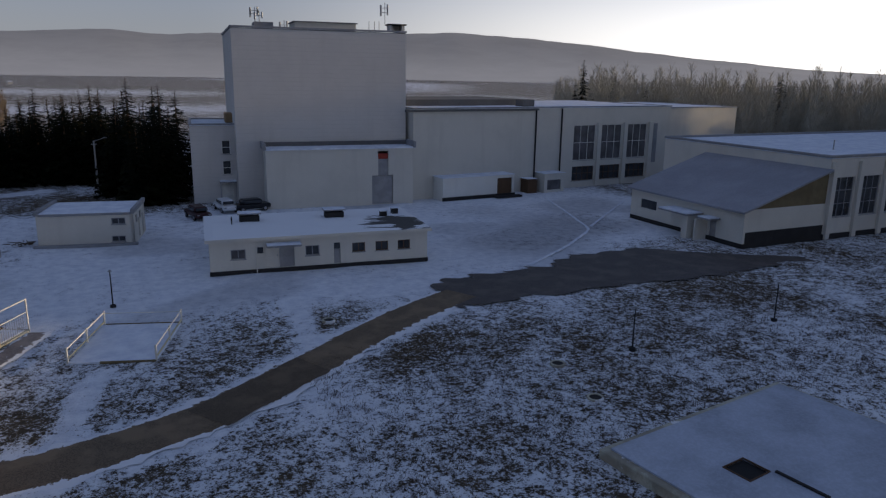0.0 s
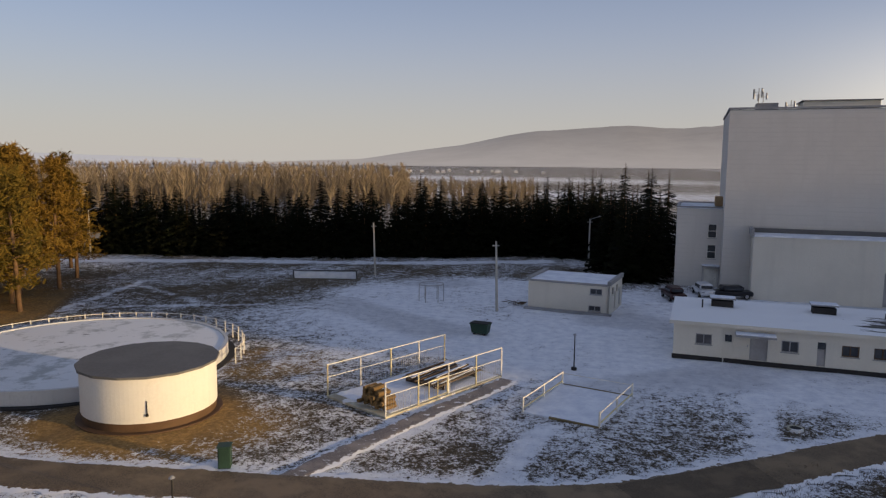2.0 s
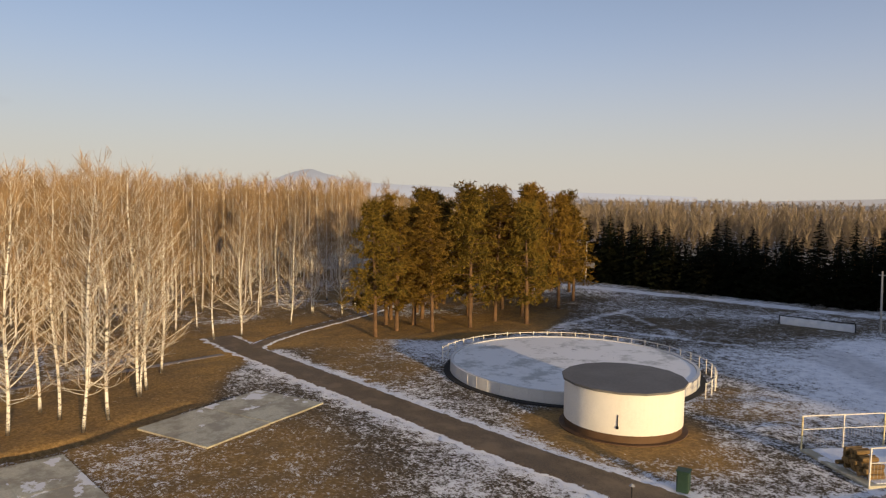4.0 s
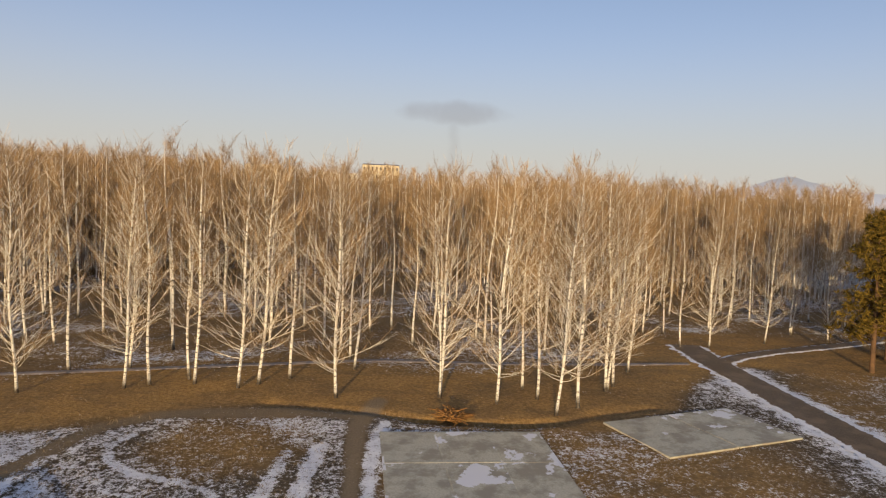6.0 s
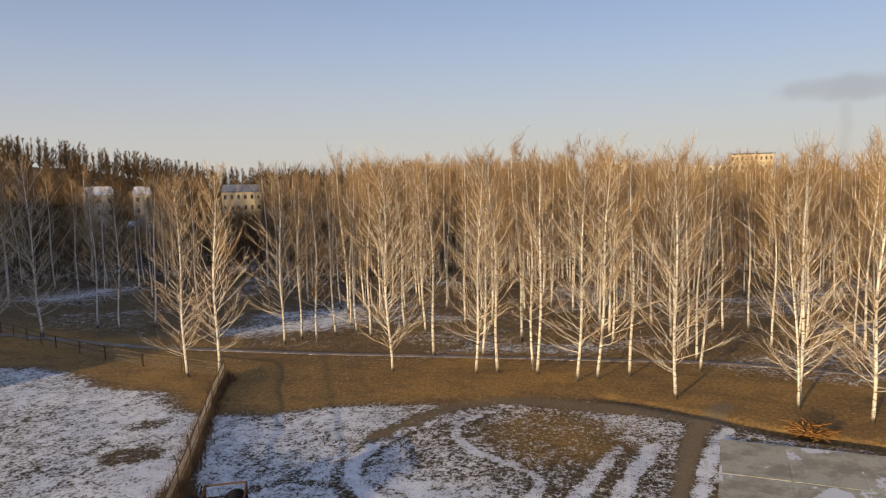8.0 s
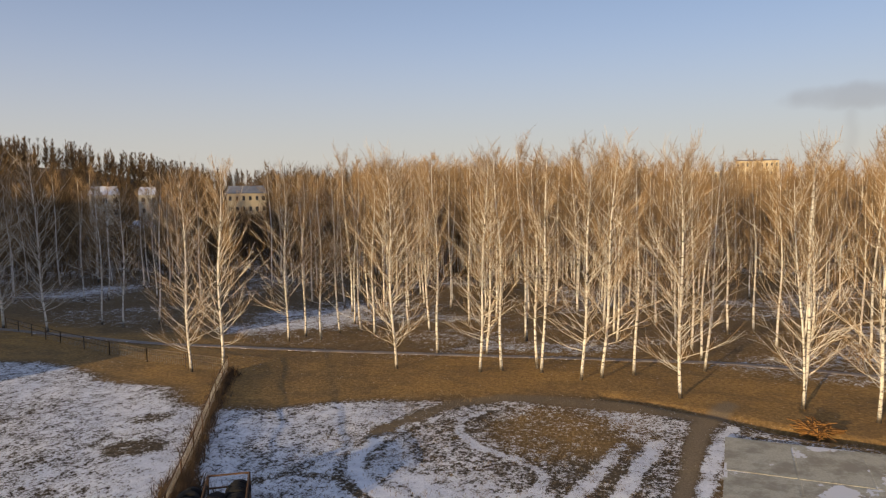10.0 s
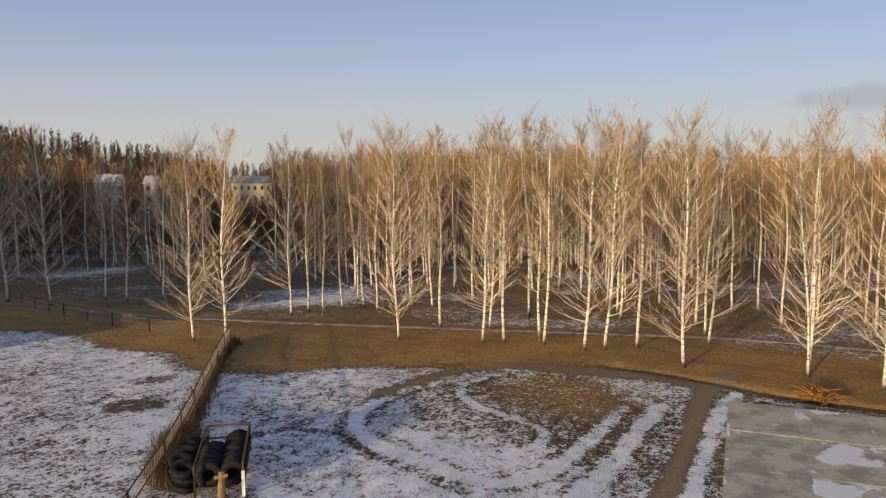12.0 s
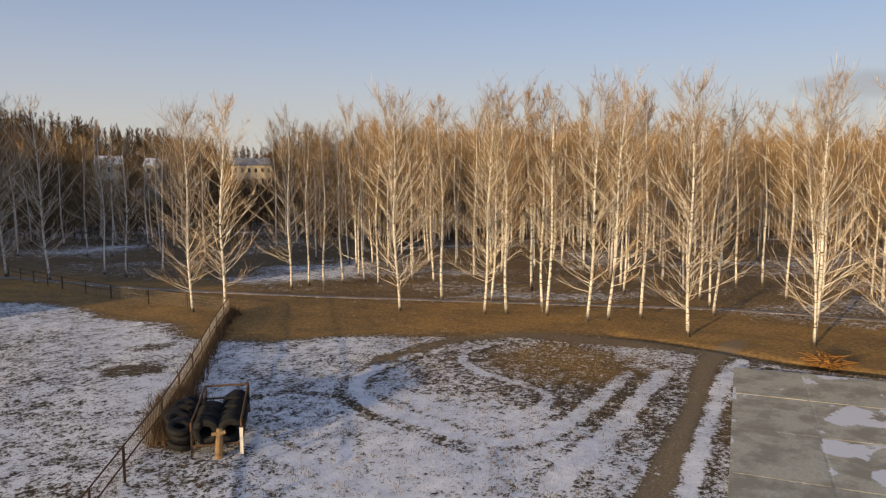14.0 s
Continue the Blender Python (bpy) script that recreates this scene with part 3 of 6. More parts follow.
    snow -= 0.12 * (1 - smooth(0.6, 1.1, disc(px, py, -34, 9, 12, 14, 0) + 0.04 * wob))
    snow -= 0.18 * (1 - smooth(0.75, 1.1, disc(px, py, -22, 34.6, 7, 4.6, 20) + 0.04 * wob))
    snow -= 0.5 * (1 - smooth(0.85, 1.2, disc(px, py, -24.4, 36.6, 5.2, 5.0, 0) + 0.03 * wob))
    rimd = np.abs(np.hypot(px + 35.7, py - 45.3) - 11.8 + 0.3 * wob)
    snow -= 0.16 * (1 - smooth(0.5, 1.6, rimd)) * smooth(-34, -22, px)
    far = smooth(110, 200, np.hypot(px, py - 20))
    rr = np.hypot(px, py)
    bands = 0.40 + 0.30 * np.clip(np.sin(rr * 0.021 + 2.2 * np.sin(px * 0.0021) + py * 0.003) * 2.0 - 0.9, 0, 1)
    bands += 0.36 * np.exp(-((rr - 350 - 25 * np.sin(px * 0.012)) / 22.0) ** 2)
    snow = snow * (1 - far) + far * bands
    snow -= 0.5 * np.clip(bare, 0, 1)
    frost = 0.75 * (1 - smooth(0.3, 1.15, disc(px, py, 41, 60, 17, 9, 48) + 0.06 * wob + 0.12 * hollow))
    frost = np.maximum(frost, 0.55 * (1 - smooth(0.4, 1.1, disc(px, py, 54, 70, 9, 6, 30) + 0.06 * wob)))
    frost = np.maximum(frost, 0.45 * yard * smooth(0.7, 1.6, hollow))
    return snow, np.clip(litter, 0, 1), np.clip(bare, 0, 1), frost


def spaced(lo, hi, step, far, n):
    core = np.arange(lo, hi + step / 2, step)
    k = np.arange(1, n + 1) / n
    out = (far ** k - 1) / (far - 1)
    return np.concatenate([lo - 4200 * out[::-1], core, hi + 4200 * out])


def finer(axis, lo, hi, step):
    """Grid lines set closer between two places."""
    return np.concatenate([axis[axis < lo], np.arange(lo, hi, step), axis[axis >= hi]])


gx = finer(spaced(-90, 92, 0.5, 400.0, 22), -46.0, -20.0, 0.25)
gy = finer(spaced(-64, 128, 0.5, 400.0, 22), -24.0, 0.0, 0.25)
PX, PY = np.meshgrid(gx, gy)
flat = smooth(150, 420, np.hypot(PX, PY - 20))
PZ = 0.05 * np.sin(PX * 0.7 + np.sin(PY * 0.5)) * np.sin(PY * 0.83) * smooth(0, 1, np.hypot(PX, PY) / 8) - 0.06
# the shallow ditch between the wood and the concrete pads
DITCH = [(-45.4, -9.3), (-44.6, -5.8), (-43.8, -2.2), (-42.5, 0.9), (-42.3, 3.6), (-42.0, 6.5), (-42.4, 9.3), (-44.4, 12.5), (-45.8, 16.5)]
PZ = PZ - (0.22 + 0.38 * smooth(-1.5, 2.0, PY) * (1 - smooth(8, 11, PY))) * np.exp(-(seg_dist(PX, PY, DITCH) / 0.5) ** 2)
PZ = PZ + flat * (1.5 * np.sin(PX * 0.006) * np.cos(PY * 0.005))
nx_, ny_ = len(gx), len(gy)
idx = np.arange(nx_ * ny_).reshape(ny_, nx_)
quads = np.stack([idx[:-1, :-1], idx[:-1, 1:], idx[1:, 1:], idx[1:, :-1]], -1).reshape(-1, 4)
ground = raw("ground", np.stack([PX, PY, PZ], -1).reshape(-1, 3).tolist(), quads.tolist(), M_GROUND, smooth=True)
for key, val in zip(("snow", "litter", "bare", "frost"), coverage(PX, PY)):
    at = ground.data.attributes.new(key, "FLOAT", "POINT")
    at.data.foreach_set("value", val.reshape(-1).astype(np.float32))
tagged(ground, "frozen winter meadow with patchy snow and dry grass", "ground", kind="structure")


def strip(name, line, width, z, material, label, step=0.35, ragged=0.34, snow_edge=0.75, snow_mid=0.15, category="path"):
    """A strip of paving along a polyline with ragged snowy edges."""
    pts = [Vector((*p, 0)) for p in line]
    samples = []
    for a, b in zip(pts[:-1], pts[1:]):
        n = max(2, int((b - a).length / step))
        samples += [a.lerp(b, i / n) for i in range(n)]
    samples.append(pts[-1])
    for _ in range(14):
        samples = [samples[0]] + [(samples[i - 1] + 2 * samples[i] + samples[i + 1]) / 4 for i in range(1, len(samples) - 1)] + [samples[-1]]
    cols = 9
    verts, snow = [], []
    for i, p in enumerate(samples):
        d = samples[min(i + 1, len(samples) - 1)] - samples[max(i - 1, 0)]
        side = Vector((-d.y, d.x, 0)).normalized()
        for k in range(cols):
            u = k / (cols - 1) * 2 - 1
            w = width / 2 * (1 + (ragged * noise.noise((i * 0.55, 7 * (1 if u > 0 else -1), width)) if abs(u) > 0.99 else 0))
            q = p + side * u * w
            verts.append((q.x, q.y, z if abs(u) < 0.99 else -0.03))
            snow.append(snow_edge * max(0, abs(u) - 0.62) / 0.38 + snow_mid)
    faces = [(i * cols + k, i * cols + k + 1, (i + 1) * cols + k + 1, (i + 1) * cols + k) for i in range(len(samples) - 1) for k in range(cols - 1)]
    ob = raw(name, verts, faces, material, smooth=True)
    at = ob.data.attributes.new("snow", "FLOAT", "POINT")
    at.data.foreach_set("value", snow)
    return tagged(ob, label, category, kind="structure")


strip("road", ROAD, 3.5, 0.035, M_ASPHALT, "wet brown asphalt drive with snowy edges", category="road")
strip("path", [(-13.2, 29.6), (-10.9, 34.7), (-8.4, 39.9), (-6.0, 44.2), (-4.6, 47.4)], 1.5, 0.03, M_CONCRETE_PATH, "narrow asphalt path thinly edged with snow", snow_mid=0.39, snow_edge=0.35)
strip("path", KERB, 0.75, 0.03, M_CONCRETE_PATH, "narrow trodden path through the birches", snow_mid=0.26, snow_edge=0.2)
strip("path", [(-58.6, 27.0), (-61.5, 30.4), (-64, 35), (-66.5, 41), (-70, 49), (-77, 59)], 1.8, 0.028, M_ASPHALT, "narrow path past the pines", snow_mid=0.25)
# the asphalt yard
YARD = [(21, 43), (23.5, 47.5), (30, 47), (38, 49.5), (45, 49.5), (50, 45), (54, 42), (57, 40.4), (56.5, 39), (48, 39), (40, 39.6), (33, 40.6), (27, 40.8), (21.5, 40.4)]


def patch(name, outline, z, material, label, snow_mid=0.25, category="yard", ragged=0.5):
    pts = [Vector((*p, 0)) for p in outline]
    loop = []
    for a, b in zip(pts, pts[1:] + pts[:1]):
        n = max(2, int((b - a).length / 0.5))
        for i in range(n):
            q = a.lerp(b, i / n)
            k = (noise.noise((q.x * 0.45, q.y * 0.45, 3.0)) + 0.6 * noise.noise((q.x * 1.7, q.y * 1.7, 5.0))) * ragged
            loop.append((q.x + k, q.y - k))
    c = Vector((sum(p[0] for p in loop) / len(loop), sum(p[1] for p in loop) / len(loop)))
    bm = bmesh.new()
    vs = [bm.verts.new((*p, z)) for p in loop]
    f = bm.faces.new(vs)
    bmesh.ops.triangulate(bm, faces=[f])
    ob = part(name, bm, material)
    at = ob.data.attributes.new("snow", "FLOAT", "POINT")
    at.data.foreach_set("value", [snow_mid] * len(ob.data.vertices))
    return tagged(ob, label, category, kind="structure")


patch("road_patch", [(2.0, 32.5), (8.6, 36.7), (9.6, 34.1), (3.4, 30.2)], 0.05, M_NEWASPHALT, "darker repaired stretch of the asphalt drive", 0.12, "road", 0.1)
patch("yard", YARD, 0.03, M_YARD, "dark wet asphalt yard between the buildings", 0.27, "yard", 1.3)
for line, wide in (([(54.5, 77.7), (50.6, 67.6), (46.7, 58.0), (39.5, 52.6), (32.2, 48.3)], 0.3), ([(47.6, 59.1), (54, 64), (62, 70.2)], 0.28)):
    strip("snow_line", line, wide, 0.045, M_ROOFSNOW, "narrow ridge of ploughed snow on the asphalt", ragged=0.9, category="snow")

# ---- buildings ----


def shell(parent, w, d, z0, z1, holes, material, thick=0.35, right=()):
    """Four walls of a block: front along x at y=0 with openings, back, left, right."""
    wall_with_holes("wall", w, z0, z1, thick, holes, material, parent)
    boxed("wall", (0, w, d - thick, d, z0, z1), material, parent)
    boxed("wall", (0, thick, thick, d - thick, z0, z1), material, parent)
    if right:
        wall_with_holes("wall", d, z0, z1, thick, right, material, parent, axis="y", at=w)
    else:
        boxed("wall", (w - thick, w, thick, d - thick, z0, z1), material, parent)


def parapet(parent, w, d, z, h, t, material, name="parapet", over=0.12):
    bm = bmesh.new()
    box(bm, -over, w + over, -over, t, z, z + h, 0.015)
    box(bm, -over, w + over, d - t, d + over, z, z + h, 0.015)
    box(bm, -over, t, t, d - t, z, z + h, 0.015)
    box(bm, w - t, w + over, t, d - t, z, z + h, 0.015)
    return part(name, bm, material, parent)


def snow_roof(parent, w, d, z, thick=0.16, material=None, over=0.0, snow=None):
    """A roof slab with an uneven blanket on it."""
    nx, ny = max(4, int(w / 0.6)), max(4, int(d / 0.6))
    verts, faces = [], []
    for j in range(ny + 1):
        for i in range(nx + 1):
            x, y = -over + (w + 2 * over) * i / nx, -over + (d + 2 * over) * j / ny
            edge = min(i, nx - i, j, ny - j)
            verts.append((x, y, z + thick + (0.05 * noise.noise((x * 0.5, y * 0.5, z)) if edge else -0.05)))
    n = nx + 1
    faces = [(j * n + i, j * n + i + 1, (j + 1) * n + i + 1, (j + 1) * n + i) for j in range(ny) for i in range(nx)]
    rim = [i for i in range(n)] + [j * n + nx for j in range(1, ny + 1)] + [ny * n + i for i in range(nx - 1, -1, -1)] + [j * n for j in range(ny - 1, 0, -1)]
    base = len(verts)
    verts += [(verts[i][0], verts[i][1], z) for i in rim]
    m = len(rim)
    faces += [(rim[(k + 1) % m], rim[k], base + k, base + (k + 1) % m) for k in range(m)]
    faces.append(tuple(base + k for k in range(m - 1, -1, -1)))
    ob = raw("roof", verts, faces, material or M_ROOFSNOW, parent, smooth=False)
    if snow:
        at = ob.data.attributes.new("snow", "FLOAT", "POINT")
        at.data.foreach_set("value", [snow(v[0], v[1]) for v in verts])
    return ob


def door(parent, x0, x1, z0, z1, y, material, depth=0.12, name="door"):
    bm = bmesh.new()
    box(bm, x0, x1, y + depth, y + depth + 0.06, z0, z1, 0.01)
    for k in (0.12, 0.55):
        box(bm, x0 + 0.12 * (x1 - x0), x1 - 0.12 * (x1 - x0), y + depth - 0.02, y + depth + 0.01, z0 + (z1 - z0) * k, z0 + (z1 - z0) * (k + 0.36), 0.008)
    d = part(name, bm, material, parent)
    boxed("handle", (x1 - 0.18, x1 - 0.12, y + depth - 0.07, y + depth, z0 + 0.95, z0 + 1.1), M_STEEL, d)
    return d


def canopy(parent, x0, x1, y0, y1, z, t=0.14, name="canopy"):
    c = boxed(name, (x0, x1, y0, y1, z, z + t), M_TRIM, parent, 0.02)
    boxed("snow_layer", (x0 + 0.02, x1 - 0.02, y0 + 0.02, y1 - 0.02, z + t, z + t + 0.1), M_ROOFSNOW, c, 0.03)
    return c


def antenna(parent, x, y, z, h, arms=1):
    a = rods("antenna_mast", [((x, y, z), (x, y, z + h))], 0.045, M_STEEL, parent)
    bm = bmesh.new()
    for k in range(arms):
        zz = z + h * (0.55 + 0.4 * k / max(1, arms))
        rod(bm, (x - 0.45, y, zz), (x + 0.3, y, zz), 0.03)
        box(bm, x - 0.62, x - 0.42, y - 0.1, y + 0.1, zz - 0.45, zz + 0.35, 0.02)
        box(bm, x + 0.25, x + 0.42, y - 0.1, y + 0.1, zz - 0.3, zz + 0.45, 0.02)
    part("antenna_panel", bm, M_STEEL, a)
    return a


def theatre():
    """Tall windowless stage tower with annex, side stair block and glazed hall wing."""
    th = thing("theatre_building", pose(10.4, 82.6, 0, 0, 0, -1.2), "large whitewashed brick theatre with tall windowless stage tower", "building")
    # stage tower
    def block(x0, x1, y0, y1, z1, mat=M_TOWER, holes=(), turn=-7.0):
        e = thing("wing", pose(26.3, 1.4, 0, 0, 0, turn) @ pose(x0 - 26.3, y0 - 1.4, 0), "", "")
        e.parent = th
        shell(e, x1 - x0, y1 - y0, -0.1, z1, holes, mat, 0.4)
        return e
    # a block is an Empty part of the building; its walls and roof are sub-parts
    tw = block(5.2, 26.2, 1.4, 22, 20.7)
    snow_roof(tw, 21.0, 20.6, 20.7, 0.1, M_GREYROOF)
    parapet(tw, 21.0, 20.6, 20.8, 0.22, 0.3, M_TRIM)
    boxed("roof_box", (2.9, 5.2, 3, 6, 20.75, 21.7), M_TRIM, tw, 0.03)
    boxed("roof_box", (7.9, 15.6, 4, 9, 20.75, 21.9), M_WALL, tw, 0.03)
    boxed("roof_cap", (7.7, 15.8, 3.8, 9.2, 21.9, 22.02), M_TRIM, tw, 0.02)
    bm = bmesh.new()
    box(bm, 19.1, 19.4, 0.5, 2.0, 20.9, 21.7)
    box(bm, 20.6, 20.98, 0.5, 2.0, 20.9, 21.7)
    box(bm, 19.4, 20.6, 1.7, 2.0, 20.9, 21.7)
    part("chimney", bm, M_TOWER, tw)
    boxed("chimney_cap", (18.9, 21.2, 0.3, 2.2, 21.7, 21.85), M_PLINTH, tw, 0.02)
    antenna(tw, 3.1, 3.4, 21.7, 1.7, 2)
    antenna(tw, 3.6, 3.4, 21.7, 1.3, 1)
    antenna(tw, 6.5, 3.0, 20.75, 1.2, 1)
    antenna(tw, 18.7, 1.4, 21.8, 2.6, 2)
    for x in (17.6, 18.2, 16.9):
        rods("antenna_mast", [((x, 2.4, 20.75), (x, 2.4, 22.2))], 0.04, M_STEEL, tw)
    # stair block
    st = block(0, 6.6, 4.4, 16, 9.4, holes=((3.6, 4.6, 5.9, 7.6), (3.6, 4.6, 3.4, 5.1), (3.4, 4.8, 0, 2.3)))
    window(st, 3.6, 4.6, 5.9, 7.6, 0, M_GLASS, M_WHITEMETAL, (1, 2))
    window(st, 3.6, 4.6, 3.4, 5.1, 0, M_GLASS, M_WHITEMETAL, (1, 2))
    boxed("window_panel", (3.6, 4.6, 0.02, 0.3, 5.1, 5.9), M_TRIM, st)
    door(st, 3.4, 4.8, 0.0, 2.3, 0, M_WHITEMETAL)
    canopy(st, 3.1, 5.1, -1.1, 0.0, 2.5)
    for x in (3.2, 5.0):
        rods("canopy_post", [((x, -1.0, 0), (x, -1.0, 2.5))], 0.04, M_STEEL, st)
    snow_roof(st, 6.6, 11.6, 9.4, 0.1, M_ROOFSNOW)
    parapet(st, 6.6, 11.6, 9.5, 0.16, 0.25, M_TRIM)
    boxed("roof_hut", (4.3, 5.9, 3, 6, 9.55, 10.7), M_WOOD, st, 0.05)
    # low annex in front of the tower
    an = block(8.2, 26.2, -2.0, 1.2, 6.9, M_WALL, ((12.7, 15.4, 0, 3.6), (13.5, 14.8, 3.6, 6.6)))
    boxed("door", (12.75, 15.35, 0.18, 0.26, 0.02, 3.55), M_DOOR, an)
    boxed("cladding_panel", (13.52, 14.78, 0.15, 0.3, 3.6, 5.6), M_DOOR, an)
    boxed("red_panel", (13.52, 14.78, 0.12, 0.3, 5.62, 6.3), M_RED, an, label="faded red panel")
    snow_roof(an, 18.0, 3.2, 6.9, 0.22, over=0.2)
    boxed("roof_upstand", (-0.3, 0.05, -0.3, 3.19, 6.95, 7.75), M_TRIM, an, 0.03)
    boxed("roof_upstand", (17.95, 18.3, -0.3, 3.19, 6.95, 7.75), M_TRIM, an, 0.03)
    boxed("roof_flashing", (0.05, 17.95, 3.0, 3.19, 7.1, 7.6), M_GREYROOF, an)
    # hall wing
    holes = [(26.0 + 5.1 * i, 26.0 + 5.1 * i + 4.1, z0, z1) for i in range(3) for z0, z1 in ((0.9, 3.0), (3.9, 9.0))]
    wi = block(26.7, 71.7, 0.2, 24, 11.5, M_WALL, holes, 2.5)
    for i in range(3):
        x = 26.0 + 5.1 * i
        window(wi, x, x + 4.1, 3.9, 9.0, 0, M_CURTAIN, M_WHITEMETAL, (3, 2), 0.2)
        window(wi, x, x + 4.1, 0.9, 3.0, 0, M_GLASS, M_BROWN, (4, 2), 0.2)
        boxed("pilaster", (x + 4.25, x + 4.95, -0.35, -0.003, 0, 9.3), M_WALL, wi, 0.02)
    boxed("window_panel", (41.6, 42.4, -0.05, -0.002, 3, 9), M_TRIM, wi)
    snow_roof(wi, 45, 23.8, 11.5, 0.14, M_ROOFSNOW, over=0.1)
    parapet(wi, 45, 23.8, 11.55, 0.14, 0.25, M_TRIM)
    boxed("cornice", (-1.2, 19.4, -0.35, -0.003, 11.2, 11.48), M_GREYROOF, wi, 0.02)
    boxed("upper_roof", (1, 22, 6, 20, 11.6, 12.5), M_GREYROOF, wi, 0.03)
    boxed("roof_box", (18.3, 20.2, 2, 4, 11.6, 12.6), M_GREYROOF, wi, 0.03)
    rods("drain_pipe", [((19.1, -0.12, 0), (19.1, -0.12, 11.2))], 0.11, M_PLINTH, wi)
    rods("drain_pipe", [((23.6, -0.12, 0), (23.6, -0.12, 11.4))], 0.11, M_PLINTH, wi)
    # end block of the wing
    eb = block(71.9, 88, 1.2, 22, 11.2, M_WALL, (), 2.5)
    snow_roof(eb, 16.1, 20.8, 11.2, 0.12, M_ROOFSNOW)
    parapet(eb, 16.1, 20.8, 11.25, 0.14, 0.25, M_TRIM)
    # loading porch along the wing
    po = block(29.6, 40.6, -2.6, 0.1, 2.9, M_TANK, ((8.3, 10.7, 0.35, 2.5),), 2.5)
    boxed("gate", (8.32, 10.68, 0.2, 0.28, 0.37, 2.48), M_BROWN, po, label="dark brown loading gate")
    snow_roof(po, 11, 2.7, 2.9, 0.1, over=0.12)
    boxed("plinth", (-0.1, 11.1, -0.12, -0.004, -0.05, 0.42), M_PLINTH, po)
    boxed("step", (7.6, 11.6, -1.2, -0.13, 0, 0.22), M_PLINTH, po)
    kb = block(43.6, 45.2, -1.6, 0.1, 1.9, M_BROWN, (), 2.5)
    snow_roof(kb, 1.6, 1.7, 1.9, 0.08, over=0.1)
    cb = block(46.0, 49.4, -2.2, 0.1, 2.6, M_WALL, ((0.5, 2.9, 0.3, 1.7),), 2.5)
    boxed("pane", (0.5, 2.9, 0.15, 0.2, 0.3, 1.7), M_CURTAIN, cb)
    snow_roof(cb, 3.4, 2.3, 2.6, 0.1, over=0.15)
    return th


theatre()


def low_building():
    """Single-storey outbuilding with a snowy flat roof and a row of small windows."""
    b = thing("outbuilding", pose(7.15, 56.0, 0, 0, 0, -8.6), "long low cream outbuilding with snowy flat roof", "building")
    w, d, h = 18.0, 9.6, 2.75
    wins = ((1.6, 2.75, 1.2, 2.0), (7.5, 8.65, 1.15, 2.0), (11.4, 12.5, 1.2, 2.0), (13.4, 14.5, 1.2, 2.0), (15.35, 16.45, 1.2, 2.0))
    doors = ((4.15, 6.6, 0.32, 2.1), (9.85, 10.4, 0.32, 2.1), (3.65, 4.15, 1.55, 2.1))
    shell(b, w, d, -0.1, h, (*wins, *doors), M_WALL, 0.3)
    for i, k in enumerate(wins):
        window(b, *k, 0, M_CURTAIN if i == 0 else M_GLASS, M_BROWN if i > 1 else M_TRIM, (2, 1), 0.12)
    door(b, 4.15, 5.4, 0.32, 2.1, 0, M_WALL)
    door(b, 5.42, 6.6, 0.32, 2.1, 0, M_DOOR)
    door(b, 9.85, 10.4, 0.32, 1.55, 0, M_DOOR)
    boxed("pane", (9.87, 10.38, 0.1, 0.14, 1.58, 2.08), M_GLASS, b)
    boxed("pane", (3.67, 4.13, 0.1, 0.14, 1.57, 2.08), M_GLASS, b)
    canopy(b, 4.35, 7.1, -1.0, -0.003, 2.2)
    boxed("plinth", (-0.06, w + 0.06, -0.06, -0.003, -0.05, 0.3), M_PLINTH, b)
    boxed("plinth", (w + 0.003, w + 0.06, -0.003, d, -0.05, 0.3), M_PLINTH, b)
    boxed("downpipe_box", (3.55, 3.63, -0.1, -0.003, 0, 2.7), M_WALL, b)
    snow_roof(b, w, d, h, 0.26, M_PATCHY, over=0.3,
              snow=lambda x, y: 0.8 - 0.42 * max(0, 1 - math.hypot((x - 15.0) / 3.6, (y - 3.2) / 3.6)) ** 0.5 - (0.25 if x > 15.5 and y < 5 else 0))
    boxed("eaves_board", (-0.32, w + 0.32, -0.36, -0.31, h - 0.05, h + 0.2), M_WALL, b)
    for x in (2.7, 10.2):
        v = boxed("roof_vent", (x, x + 1.7, 6.0, 6.9, h + 0.2, h + 0.75), M_PLINTH, b, 0.02)
        boxed("vent_cap", (x - 0.15, x + 1.85, 5.9, 7.0, h + 0.9, h + 1.0), M_TRIM, v, 0.02)
        for k in (0.15, 1.55):
            rods("vent_leg", [((x + k, 6.45, h + 0.7), (x + k, 6.45, h + 0.92))], 0.05, M_PLINTH, v)
        boxed("snow_layer", (x - 0.13, x + 1.83, 5.92, 6.98, h + 1.0, h + 1.08), M_ROOFSNOW, v, 0.02)
    for x, y in ((15.2, 5.4), (16.6, 6.6)):
        v = boxed("chimney", (x, x + 0.6, y, y + 0.6, h + 0.2, h + 0.75), M_PLINTH, b, 0.03)
        boxed("chimney_cap", (x - 0.1, x + 0.7, y - 0.1, y + 0.7, h + 0.75, h + 0.85), M_ROOFSNOW, v, 0.02)
    rods("vent_pipe", [((2.0, 5.2, h + 0.1), (2.0, 5.2, h + 0.95))], 0.06, M_PLINTH, b)
    return b


low_building()


